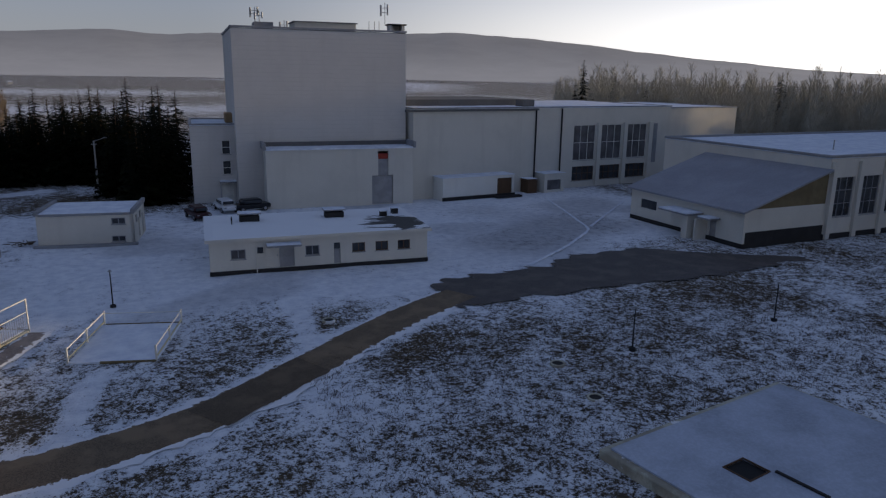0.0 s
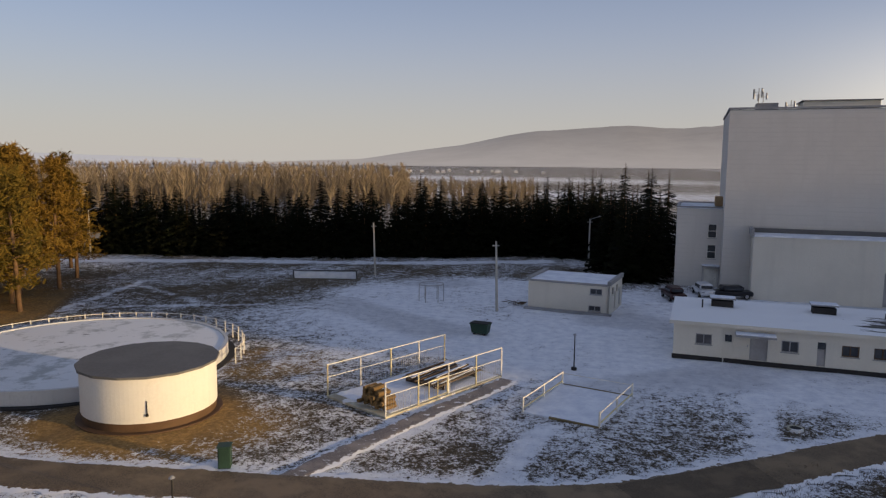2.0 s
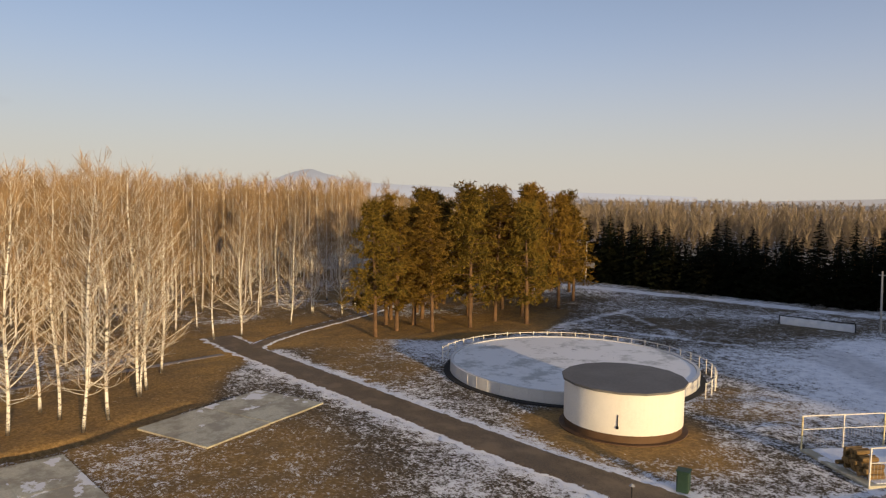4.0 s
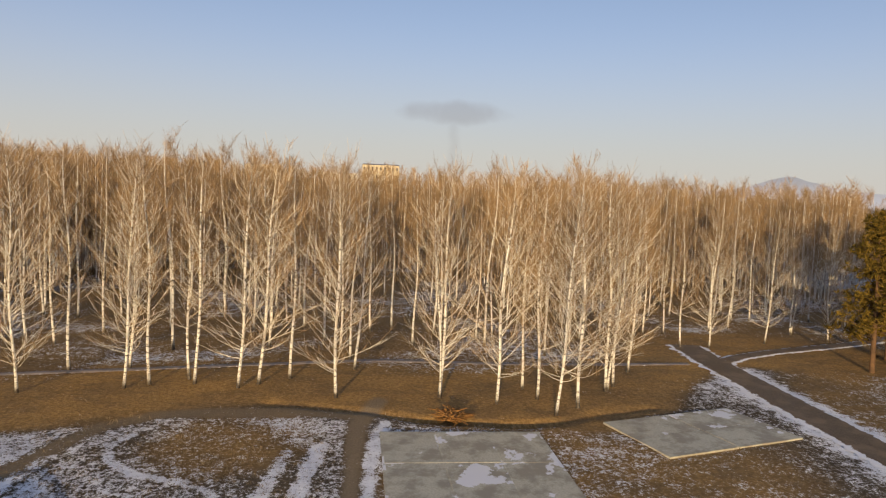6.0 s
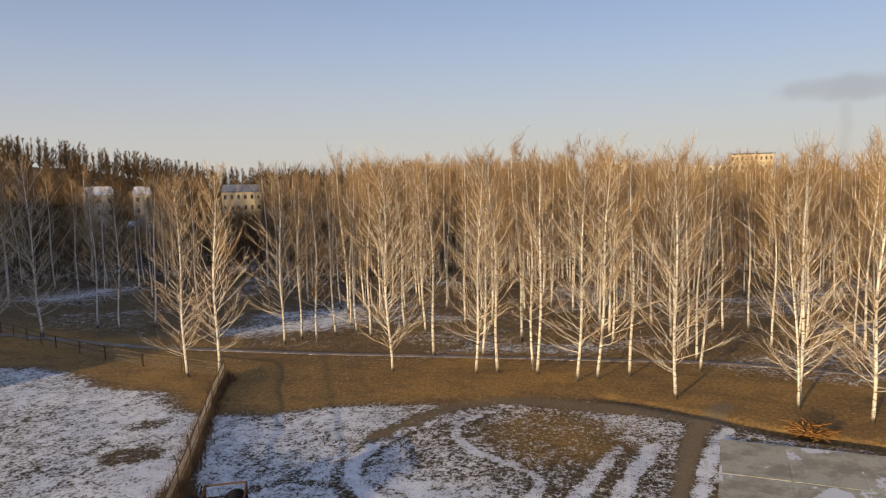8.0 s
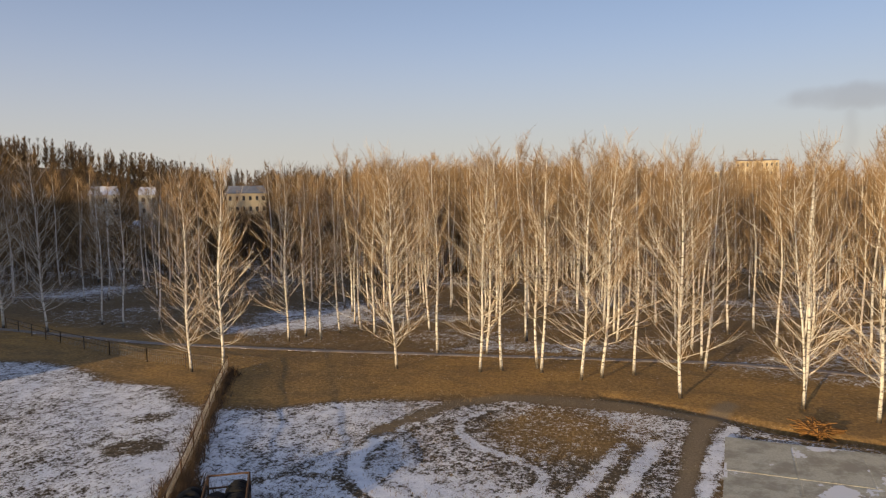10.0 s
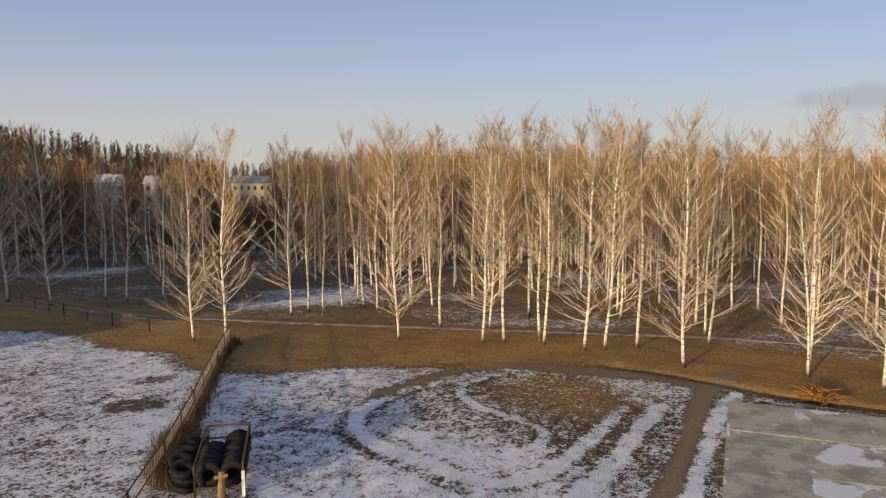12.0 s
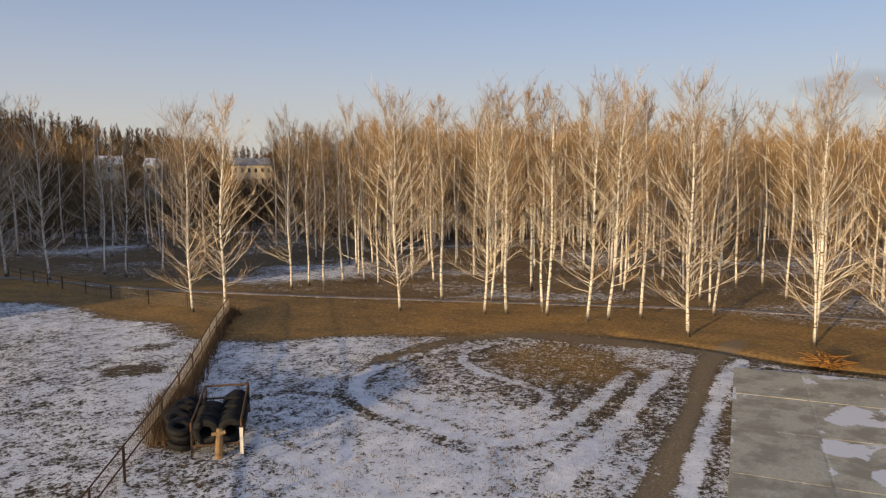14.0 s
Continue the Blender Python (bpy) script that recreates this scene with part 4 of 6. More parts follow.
def hut():
    b = thing("utility_hut", pose(-5.2, 72.1, 0, 0, 0, -13.5), "small cream utility hut with snow on its flat roof", "hut")
    w, d, h = 8.2, 6.4, 2.85
    wins = ((6.3, 7.5, 1.9, 2.5), (6.2, 7.4, 0.25, 0.8))
    rw = ((1.2, 2.2, 1.7, 2.5), (3.3, 4.4, 1.7, 2.5), (2.4, 3.2, 0.1, 2.0), (4.6, 5.6, 0.1, 2.0))
    shell(b, w, d, -0.1, h, wins, M_WALL, 0.3, right=rw)
    window(b, *wins[0], 0, M_GLASS, M_TRIM, (2, 1), 0.1)
    window(b, *wins[1], 0, M_GLASS, M_TRIM, (2, 1), 0.1)
    for y0, y1, z0, z1 in rw:
        boxed("pane" if z0 > 1 else "door", (w - 0.2, w - 0.12, y0, y1, z0, z1), M_GLASS if z0 > 1 else M_DOOR, b)
    snow_roof(b, w, d, h, 0.2, over=0.0)
    bm = bmesh.new()
    box(bm, -0.12, 0.2, -0.1, d + 0.1, h + 0.02, h + 0.45, 0.02)
    box(bm, w - 0.2, w + 0.12, -0.1, d + 0.1, h + 0.02, h + 0.45, 0.02)
    box(bm, 0.2, w - 0.2, -0.12, 0.0, h - 0.05, h + 0.16, 0.02)
    part("parapet", bm, M_TRIM, b)
    boxed("plinth", (-0.3, w + 0.3, -0.6, -0.003, -0.08, 0.14), M_TRIM, b)
    return b


hut()


def side_hall():
    """Single-pitch entrance shed joined to a flat-roofed hall with tall windows between piers."""
    b = thing("sports_hall", pose(54.5, 45.0, 0, 0, 0, -3.0), "cream hall with a lean-to entrance under a grey sloping roof", "building")
    L, W = 16.5, 11.0  # depth along y, width along x of the lean-to
    e, r = 3.5, 7.0
    # west wall with openings, seen along +y
    holes = ((12.2, 14.8, 1.5, 2.5), (6.4, 7.3, 0.1, 2.1), (3.4, 4.3, 0.1, 2.1))
    us = wall_with_holes("wall", L, 0.4, e, 0.3, holes, M_WALL, b, axis="y", at=0.3)
    boxed("plinth", (-0.05, 0.3, -0.05, L, -0.08, 0.4), M_PLINTH, b)
    boxed("pane", (0.1, 0.16, 12.2, 14.8, 1.5, 2.5), M_GLASS, b)
    boxed("door", (0.1, 0.16, 6.4, 7.3, 0.1, 2.1), M_DOOR, b)
    boxed("door", (0.1, 0.16, 3.4, 4.3, 0.1, 2.1), M_DOOR, b)
    p = boxed("porch", (-1.9, -0.003, 5.4, 6.2, -0.05, 2.3), M_WALL, b, 0.02)
    boxed("porch", (-1.6, -0.003, 4.6, 4.8, -0.05, 2.1), M_WALL, b, 0.02)
    c = boxed("canopy", (-2.3, -0.002, 5.2, 9.4, 2.35, 2.5), M_TRIM, b, 0.02)
    boxed("snow_layer", (-2.25, -0.05, 5.25, 9.35, 2.5, 2.62), M_ROOFSNOW, c, 0.03)
    c = boxed("canopy", (-1.5, -0.002, 2.9, 4.6, 2.25, 2.38), M_TRIM, b, 0.02)
    boxed("snow_layer", (-1.45, -0.05, 2.95, 4.55, 2.38, 2.48), M_ROOFSNOW, c, 0.03)
    # south gable of the lean-to: dark base, cream band, timber triangle
    boxed("plinth", (0.3, W, -0.02, 0.3, -0.08, 1.5), M_PLINTH, b)
    boxed("wall", (0.31, W, 0.02, 0.3, 1.5, 3.7), M_WALL, b)
    raw("gable", [(0.3, 0.05, 3.7), (W, 0.05, 3.7), (W, 0.05, r - 0.1), (0.3, 0.3, 3.7), (W, 0.3, 3.7), (W, 0.3, r - 0.1)],
        [(0, 1, 2), (5, 4, 3), (0, 3, 4, 1), (1, 4, 5, 2), (2, 5, 3, 0)], M_OLIVE, b)
    boxed("wall", (0.31, W, L - 0.3, L, -0.05, 3.5), M_WALL, b)
    raw("roof", [(-0.5, -0.4, e - 0.1), (W, -0.4, r), (W, L + 0.4, r), (-0.5, L + 0.4, e - 0.1),
                 (-0.5, -0.4, e + 0.1), (W, -0.4, r + 0.2), (W, L + 0.4, r + 0.2), (-0.5, L + 0.4, e + 0.1)],
        [(3, 2, 1, 0), (4, 5, 6, 7), (0, 1, 5, 4), (1, 2, 6, 5), (2, 3, 7, 6), (3, 0, 4, 7)], M_SLATE, b, "frosted grey sloping sheet roof")
    # main hall
    H, N, D = 8.2, 13, 24.0
    x0 = W + 0.01
    bays = [(1.0 + 4.0 * i, 1.0 + 4.0 * i + 2.9, 2.2, 6.3) for i in range(N)]
    e2 = thing("hall", pose(x0, 0, 0), "", "")
    e2.parent = b
    shell(e2, 4.0 * N, D, -0.1, H, bays, M_WALL, 0.4)
    for i, k in enumerate(bays):
        window(e2, *k, 0, M_GLASS, M_TRIM, (3, 3), 0.2)
        boxed("pilaster", (k[0] - 0.85, k[0] - 0.25, -0.35, -0.003, 0, H - 0.3), M_WALL, e2, 0.02)
    boxed("plinth", (-0.005, 4.0 * N, -0.12, -0.004, -0.06, 0.5), M_PLINTH, e2)
    snow_roof(e2, 4.0 * N, D, H, 0.12, M_ROOFSNOW)
    parapet(e2, 4.0 * N, D, H + 0.1, 0.25, 0.3, M_TRIM)
    rods("vent_pipe", [((8, 6, H), (8, 6, H + 1.2))], 0.08, M_STEEL, e2)
    # unseen wing added to shade the yard, running south beyond it
    e3 = thing("rear_wing", pose(34, -46, 0), "", "")
    e3.parent = b
    shell(e3, 18, 45.9, -0.1, 11.5, (), M_WALL, 0.4)
    snow_roof(e3, 18, 45.9, 11.5, 0.12, M_ROOFSNOW)
    return b


side_hall()

# ---- water basin and round pump house ----


def ring(bm, r0, r1, z0, z1, n=72, sx=1.0, sy=1.0, a0=0.0, a1=360.0):
    """A hollow ring wall of n flat panels."""
    full = abs(a1 - a0) >= 360
    vs = []
    for i in range(n if full else n + 1):
        a = radians(a0 + (a1 - a0) * i / n)
        c, s = math.cos(a) * sx, math.sin(a) * sy
        vs.append([bm.verts.new((r * c, r * s, z)) for r, z in ((r0, z0), (r1, z0), (r1, z1), (r0, z1))])
    for i in range(n):
        p, q = vs[i], vs[(i + 1) % len(vs)]
        for k in range(4):
            bm.faces.new((p[k], q[k], q[(k + 1) % 4], p[(k + 1) % 4]))
    return bm


def plate(bm, r, z, n=72, sx=1.0, sy=1.0):
    vs = [bm.verts.new((r * math.cos(2 * math.pi * i / n) * sx, r * math.sin(2 * math.pi * i / n) * sy, z)) for i in range(n)]
    bm.faces.new(vs)
    return bm


def basin():
    b = thing("round_basin", pose(-35.7, 45.3, 0, 0, 0, 32), "large round concrete basin full of snow-covered ice", "basin")
    part("basin_wall", ring(bmesh.new(), 9.95, 10.2, -0.1, 0.92, 84), M_POOL, b)
    for i in range(28):
        a = radians(180 + 180 * i / 27)
        part("wall_joint", rod(bmesh.new(), (10.2 * math.cos(a), 10.2 * math.sin(a), 0.0), (10.2 * math.cos(a), 10.2 * math.sin(a), 0.9), 0.022, 5), M_POOL, b)
    # dark ring that stands in for the shadow line at the wall's foot
    bm = ring(bmesh.new(), 10.24, 10.75, -0.1, 0.03, 84)
    part("foot_shadow_ring", bm, M_PLINTH, b)
    part("ice", plate(bmesh.new(), 9.93, 0.84, 84), M_ICE, b, "grey ice with drifted snow and dark cracks")
    # posts and rails round the far side
    for i in range(30):
        a = radians(-24 + 204 * i / 29)
        r = 11.4
        c, s = math.cos(a) * r, math.sin(a) * r
        boxed("fence_post", (c - 0.045, c + 0.045, s - 0.045, s + 0.045, -0.1, 1.15), M_WHITEMETAL, b, 0.01)
    for z in (0.55, 1.05):
        part("fence_rail", ring(bmesh.new(), 11.37, 11.43, z - 0.025, z + 0.025, 58, 1, 1, -24, 180), M_WHITEMETAL, b)
    return b


n_ = Nodes("basin_ice", 0.55)
ic = n_.mix(n_.ramp(n_.noise(0.35, 6, 0.7), 0.36, 0.5), (0.42, 0.43, 0.42), (0.74, 0.74, 0.74))
ic = n_.mix(n_.ramp(n_.noise(0.5, 5, 0.7, (1, 2.2, 1)), 0.645, 0.68), ic, (0.20, 0.20, 0.19))
M_ICE = n_.color(ic).bump(n_.noise(1.5, 5), 0.3, 0.04).mat
basin()


def pump_house():
    b = thing("pump_house", pose(-24.6, 36.9, 0, 0, 0, 10), "white round pump house with flat grey roof", "hut")
    R = 3.75
    o = part("wall", ring(bmesh.new(), R - 0.3, R, 0.5, 3.0, 96), M_TANK, b)
    part("plinth", ring(bmesh.new(), R - 0.34, R - 0.06, -0.1, 0.5, 96), M_BROWN, b, "dark brown damp base")
    part("apron", ring(bmesh.new(), R - 0.05, R + 0.3, -0.1, 0.03, 60), M_BROWN, b)
    bm = plate(bmesh.new(), R + 0.2, 3.14, 16)
    r = bmesh.ops.extrude_face_region(bm, geom=bm.faces[:])
    bmesh.ops.translate(bm, verts=[v for v in r["geom"] if isinstance(v, bmesh.types.BMVert)], vec=(0, 0, -0.13))
    part("roof", bm, M_GREYROOF, b, "flat grey felt roof")
    h = rods("door_pull", [((1.36, -3.55, 1.0), (1.36, -3.55, 1.75))], 0.03, M_PLINTH, b)
    boxed("lock", (1.3, 1.42, -3.62, -3.5, 0.9, 1.04), M_PLINTH, h)
    return b


pump_house()

# ---- trees ----


def tube(V, F, pts, radii, sides):
    base = len(V)
    for i, p in enumerate(pts):
        d = (pts[min(i + 1, len(pts) - 1)] - pts[max(i - 1, 0)]).normalized()
        u = d.orthogonal().normalized()
        w = d.cross(u)
        for k in range(sides):
            a = 2 * math.pi * k / sides
            q = p + (u * math.cos(a) + w * math.sin(a)) * radii[i]
            V.append((q.x, q.y, q.z))
    for i in range(len(pts) - 1):
        for k in range(sides):
            a, b = base + i * sides + k, base + i * sides + (k + 1) % sides
            F.append((a, b, b + sides, a + sides))


def birch_mesh(seed, height, low=0.14, boughs=52, twigs=5, lean=0.03, spread=1.0, fork=False, haze=16):
    """Trunk and crown of a leafless birch, boughs rising steeply."""
    rng = random.Random(seed)
    V, F, CV, CF, TV, TF = [], [], [], [], [], []
    la, lw = rng.uniform(0, 6.28), rng.uniform(0, 6.28)

    def axis(h, off, la, amt):
        x = off.x + math.cos(la) * amt * h + 0.12 * math.sin(h * 0.5 + lw)
        y = off.y + math.sin(la) * amt * h + 0.12 * math.cos(h * 0.43 + lw)
        return Vector((x, y, h))
    stems = [(Vector((0, 0, 0)), la, lean * rng.uniform(0.3, 1.6), height, 1.0)]
    if fork:
        stems.append((Vector((0.12, 0.1, 0)), la + 2.6, 0.07, height * rng.uniform(0.86, 0.97), 0.8))
    for off, a0, amt, hh, thick in stems:
        r0 = (0.0062 * hh + 0.012) * thick
        hs = [hh * i / 15 for i in range(16)]
        pts = [axis(h, off, a0, amt) for h in hs]
        pts[0].z = -0.25
        radii = [max(0.012, r0 * (1 - h / hh) ** 0.58) * (1.25 if h == 0 else 1) for h in hs]
        tube(V, F, pts, radii, 6)
        n = int(boughs * (1 if len(stems) == 1 else 0.62))
        for i in range(n):
            s = low + (0.97 - low) * ((i + rng.random()) / n) ** 1.12
            p = axis(hh * s, off, a0, amt)
            az = rng.uniform(0, 6.283)
            reach = spread * hh * (0.195 * (1 - s) ** 0.36 * (0.5 + 0.5 * min(1, s / 0.36)) + 0.01) * rng.uniform(0.55, 1.2)
            rise = rng.uniform(0.2, 0.85) + 0.9 * s - 0.35 * max(0.0, 1 - s / 0.32)
            d = Vector((math.cos(az), math.sin(az), rise)).normalized()
            ln = reach * rng.uniform(1.35, 1.85)
            q = [p]
            for k in range(1, 5):
                d = (d + Vector((0.09 * rng.gauss(0, 1), 0.09 * rng.gauss(0, 1), 0.09 + 0.07 * rng.gauss(0, 1)))).normalized()
                q.append(q[-1] + d * ln / 4)
            rb = max(0.015, 0.30 * r0 * (1 - s) ** 0.7 * rng.uniform(0.7, 1.2))
            tube(CV, CF, q, [rb, rb * 0.8, rb * 0.6, rb * 0.42, 0.006], 3)
            for j in range(twigs):
                k = rng.randint(1, 3)
                f = rng.random()
                o = q[k].lerp(q[k + 1], f)
                td = (d + Vector((rng.gauss(0, 0.36), rng.gauss(0, 0.36), rng.gauss(0.12, 0.22)))).normalized()
                tl = ln * rng.uniform(0.25, 0.5)
                m = o + td * tl * 0.5
                e = m + (td + Vector((0, 0, rng.uniform(-0.2, 0.35)))).normalized() * tl * 0.5
                tube(*((CV, CF) if j < 3 else (TV, TF)), [o, m, e], [0.014, 0.011, 0.006], 3)
            for j in range(haze if s < 0.5 else 2 * haze):
                k = rng.randint(1, 3)
                o = q[k].lerp(q[k + 1], rng.random()) + Vector((rng.gauss(0, 0.12), rng.gauss(0, 0.12), rng.gauss(0, 0.12)))
                e = o + Vector((rng.gauss(0, 0.36), rng.gauss(0, 0.36), rng.gauss(0.55, 0.35))).normalized() * rng.uniform(0.45, 1.2) * (1.1 - 0.45 * s)
                w = (e - o).orthogonal().normalized() * 0.013
                i0 = len(TV)
                TV.extend([tuple(o - w), tuple(o + w), tuple(e)])
                TF.append((i0, i0 + 1, i0 + 2))
    return V, F, CV, CF, TV, TF


BIRCH_LABEL = "leafless white-barked birch in brown leaf litter"


def birch(name, m, mesh, label=BIRCH_LABEL, twig=None, group="birches of the wood"):
    V, F, CV, CF, TV, TF = mesh
    t = thing(name, m, label, "tree", group)
    raw("trunk", V, F, M_BIRCH, t, smooth=True)
    raw("crown", CV, CF, twig or M_TWIG, t)
    tagged(raw("twig_mass", TV, TF, M_FARTWIG, t), kind="stuff")
    return t


kinds = [birch_mesh(11, 16.6, 0.12, 78, 7, haze=8), birch_mesh(12, 17.0, 0.12, 92, 7, fork=True, haze=8), birch_mesh(13, 16.4, 0.15, 72, 7, 0.05, haze=8),
         birch_mesh(14, 16.6, 0.10, 104, 7, 0.02, 1.12, haze=8), birch_mesh(15, 17.0, 0.30, 48, 6, 0.025, 0.75, haze=14), birch_mesh(16, 16.4, 0.22, 52, 6, 0.06, 0.85, haze=14)]
# edge of the wood: place and kind of each tree, as they stand
EDGE = [
    (-39.5, -39.4, 3, 0.92), (-40.8, -37.6, 0, 0.96), (-46.0, -25.4, 3, 0.98), (-47.6, -19.2, 2, 1.0), (-48.8, -17.8, 4, 1.0), (-48.3, -11.7, 0, 1.02), (-49.2, -10.5, 2, 1.02),
    (-46.8, -4.9, 3, 0.98), (-47.2, 2.15, 1, 0.98), (-45.8, 5.8, 0, 0.98), (-43.8, 9.5, 2, 0.94), (-45.5, 11.5, 0, 1.02), (-49.1, -14.8, 4, 1.0),
    (-50.4, -15.6, 5, 1.0), (-51.1, -8.5, 4, 0.98), (-47.3, 8.9, 5, 0.96), (-49.6, 8.2, 4, 0.96), (-49.5, 14.6, 1, 0.98), (-51.0, 15.6, 2, 0.95), (-55.2, 18.1, 0, 0.92)]
EDGE_BACK = [
    (-65.2, 29.3, 3, 0.8), (-65.2, 26.5, 5, 0.84), (-68.1, 36.5, 0, 0.8), (-72.9, 42.0, 1, 0.8), (-69.8, 44.1, 3, 0.78), (-75.0, 36.0, 2, 0.84), (-73.0, 48.2, 5, 0.8),
    (-51.0, -39.3, 2, 0.96), (-53.2, -39.0, 4, 0.9), (-52.6, -36.7, 5, 0.9), (-55.9, -37.0, 4, 0.92), (-57.4, -35.5, 4, 0.9), (-60.4, -31.9, 5, 0.95), (-59.6, -29.3, 4, 0.95),
    (-45.4, -64.0, 0, 1.06), (-50.5, -62.4, 4, 0.9), (-50.2, -59.0, 5, 0.86), (-44.8, -70.0, 3, 1.1), (-51.8, -24.5, 4, 1.0), (-52.5, -20.5, 0, 0.95), (-54.0, -4.0, 5, 0.95), (-52.6, 12.0, 4, 0.92)]
rng = random.Random(5)


def planted(x, y, k, s):
    m = pose(x, y, -0.05, 0, 0, rng.uniform(0, 360))
    if k not in planted.made:
        planted.made[k] = birch("birch_tree", m, kinds[k])
        planted.made[k].scale = (s, s, 0.94 * s)
        return
    c = copy_thing(planted.made[k], m)
    c.scale = (s, s, 0.94 * s)


planted.made = {}
for row in EDGE + EDGE_BACK:
    planted(*row)
# trees standing deeper in the wood
slim = [birch_mesh(31, 16.0, 0.34, 26, 5, 0.02, 0.75, haze=20), birch_mesh(32, 15.2, 0.40, 24, 5, 0.04, 0.7, haze=20), birch_mesh(33, 16.8, 0.28, 28, 5, 0.03, 0.85, haze=20), birch_mesh(34, 14.6, 0.2, 30, 5, 0.03, 0.9, haze=20)]
made_slim = {}
taken = [(r[0], r[1]) for r in EDGE + EDGE_BACK]
count = 0
while count < 290:
    x, y = rng.uniform(-128, -50), rng.uniform(-100, 74)
    edge = -50 - max(0, y - 8) * 0.55 if y > 0 else -50 + max(0, -20 - y) * 0.12
    deep = edge - x
    if deep < 7 or rng.random() < deep / 150 or min((x - a) ** 2 + (y - b) ** 2 for a, b in taken) < 5.0:
        continue
    if (y > 24 and x > -66) or (y > 38 and x > -72) or abs(math.degrees(math.atan2(x, y)) + 130.8) < 2.0:
        continue
    if y < -40 and rng.random() < 0.62 or abs(math.degrees(math.atan2(x, y)) + 91.5) < 3.5 and rng.random() < 0.8:
        continue
    taken.append((x, y))
    count += 1
    k, s = rng.randrange(4), rng.uniform(0.84, 1.0) + 0.05 * (y < -2)
    m = pose(x, y, -0.05, rng.gauss(0, 1.2), rng.gauss(0, 1.2), rng.uniform(0, 360))
    if k not in made_slim:
        made_slim[k] = birch("birch_tree", m, slim[k], "slim leafless birch standing deep in the wood", M_GREYBARK)
        made_slim[k].scale = (s, s, s)
    else:
        copy_thing(made_slim[k], m).scale = (s, s, s)


def far_wood(name, n, area, height, seed, label, twig_mat, strokes=16, width=0.05, girth=0.13, clear=(), low=0.3, lift=None):
    """A distant leafless wood as one mass of stems and fine twigs."""
    rng = random.Random(seed)
    V, F, TV, TF = [], [], [], []

    def blade(a, b, w):
        d = (b - a).normalized()
        s = d.cross(Vector((rng.gauss(0, 1), rng.gauss(0, 1), 0.2))).normalized() * w
        i = len(V)
        V.extend([tuple(a - s), tuple(a + s), tuple(b + s * 0.25), tuple(b - s * 0.25)])
        F.append((i, i + 1, i + 2, i + 3))
    for _ in range(n):
        x, y = area(rng)
        a = math.degrees(math.atan2(x, y))
        if any(abs(a - c) < w * rng.uniform(0.65, 1.25) for c, w in clear):
            continue
        h = height * rng.uniform(0.75, 1.12)
        z = lift(x, y) if lift else 0.0
        top = Vector((x + rng.gauss(0, 0.4), y + rng.gauss(0, 0.4), h + z))
        foot = Vector((x, y, z - 0.3))
        tube(TV, TF, [foot, foot.lerp(top, 0.5), top], [girth, girth * 0.7, 0.02], 3)
        for _ in range(strokes):
            s = rng.uniform(low, 0.97)
            p = foot.lerp(top, s)
            az = rng.uniform(0, 6.283)
            ln = h * (0.22 * (1 - s) + 0.06)
            blade(p, p + Vector((math.cos(az) * ln * 0.7, math.sin(az) * ln * 0.7, ln * rng.uniform(0.7, 1.3))), width)
    tagged(raw(name + "_stems", TV, TF, M_BIRCH if girth > 0.1 else twig_mat), label + ", pale stems", "woodland", kind="stuff")
    return tagged(raw(name, V, F, twig_mat), label, "woodland", kind="stuff")


def polar(a0, a1, r0, r1):
    """Random plan points in a sector: degrees clockwise from +y, and metres."""
    def pick(rng):
        a = radians(rng.uniform(a0, a1))
        r = math.sqrt(rng.uniform(r0 * r0, r1 * r1))
        return math.sin(a) * r, math.cos(a) * r
    return pick


# lines of sight kept open towards the houses: direction and half width in degrees
HOUSE_GAPS = [(-130.8, 2.2), (-141.0, 1.5), (-138.0, 1.1)]
BANK = [(-175, 4.2), (-160, 4.2), (-148, 3.9), (-142, 3.4), (-138, 2.7), (-133, 1.6), (-120, 0.7), (-100, 0.6), (-80, 0.5), (-66, 0.2)]


def bank_height(x, y):
    """The wooded bank's rise at a plan point."""
    a, r = math.degrees(math.atan2(x, y)), math.hypot(x, y)
    top = 420 * math.tan(radians(float(np.interp(a, [p[0] for p in BANK], [p[1] for p in BANK]))))
    return -3 + (top + 3) * smooth(240, 420, np.array(r)).item()


far_wood("woodland", 1900, polar(-122, -56, 112, 230), 16.6, 51, "dense leafless birch wood with brown twigs", M_FARTWIG, 96, 0.036, 0.11)
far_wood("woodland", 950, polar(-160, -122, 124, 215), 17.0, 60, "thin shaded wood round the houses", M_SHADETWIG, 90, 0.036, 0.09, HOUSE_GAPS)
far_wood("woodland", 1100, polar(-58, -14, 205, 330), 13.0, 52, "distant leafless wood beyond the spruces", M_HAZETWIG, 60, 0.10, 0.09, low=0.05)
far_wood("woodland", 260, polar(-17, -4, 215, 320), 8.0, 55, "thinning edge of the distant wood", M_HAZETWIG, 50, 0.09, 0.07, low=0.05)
far_wood("woodland", 560, polar(-122, -104, 100, 175), 16.6, 57, "taller leafless birches deep in the wood", M_FARTWIG, 130, 0.03, 0.11)
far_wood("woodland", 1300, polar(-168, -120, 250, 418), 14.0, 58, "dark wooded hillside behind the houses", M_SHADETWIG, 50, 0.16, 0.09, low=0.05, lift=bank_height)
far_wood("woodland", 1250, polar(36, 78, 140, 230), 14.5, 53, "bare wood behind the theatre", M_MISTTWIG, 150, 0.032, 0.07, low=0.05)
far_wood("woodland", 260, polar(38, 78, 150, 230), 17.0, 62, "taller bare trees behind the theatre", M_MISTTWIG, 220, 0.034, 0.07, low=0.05)


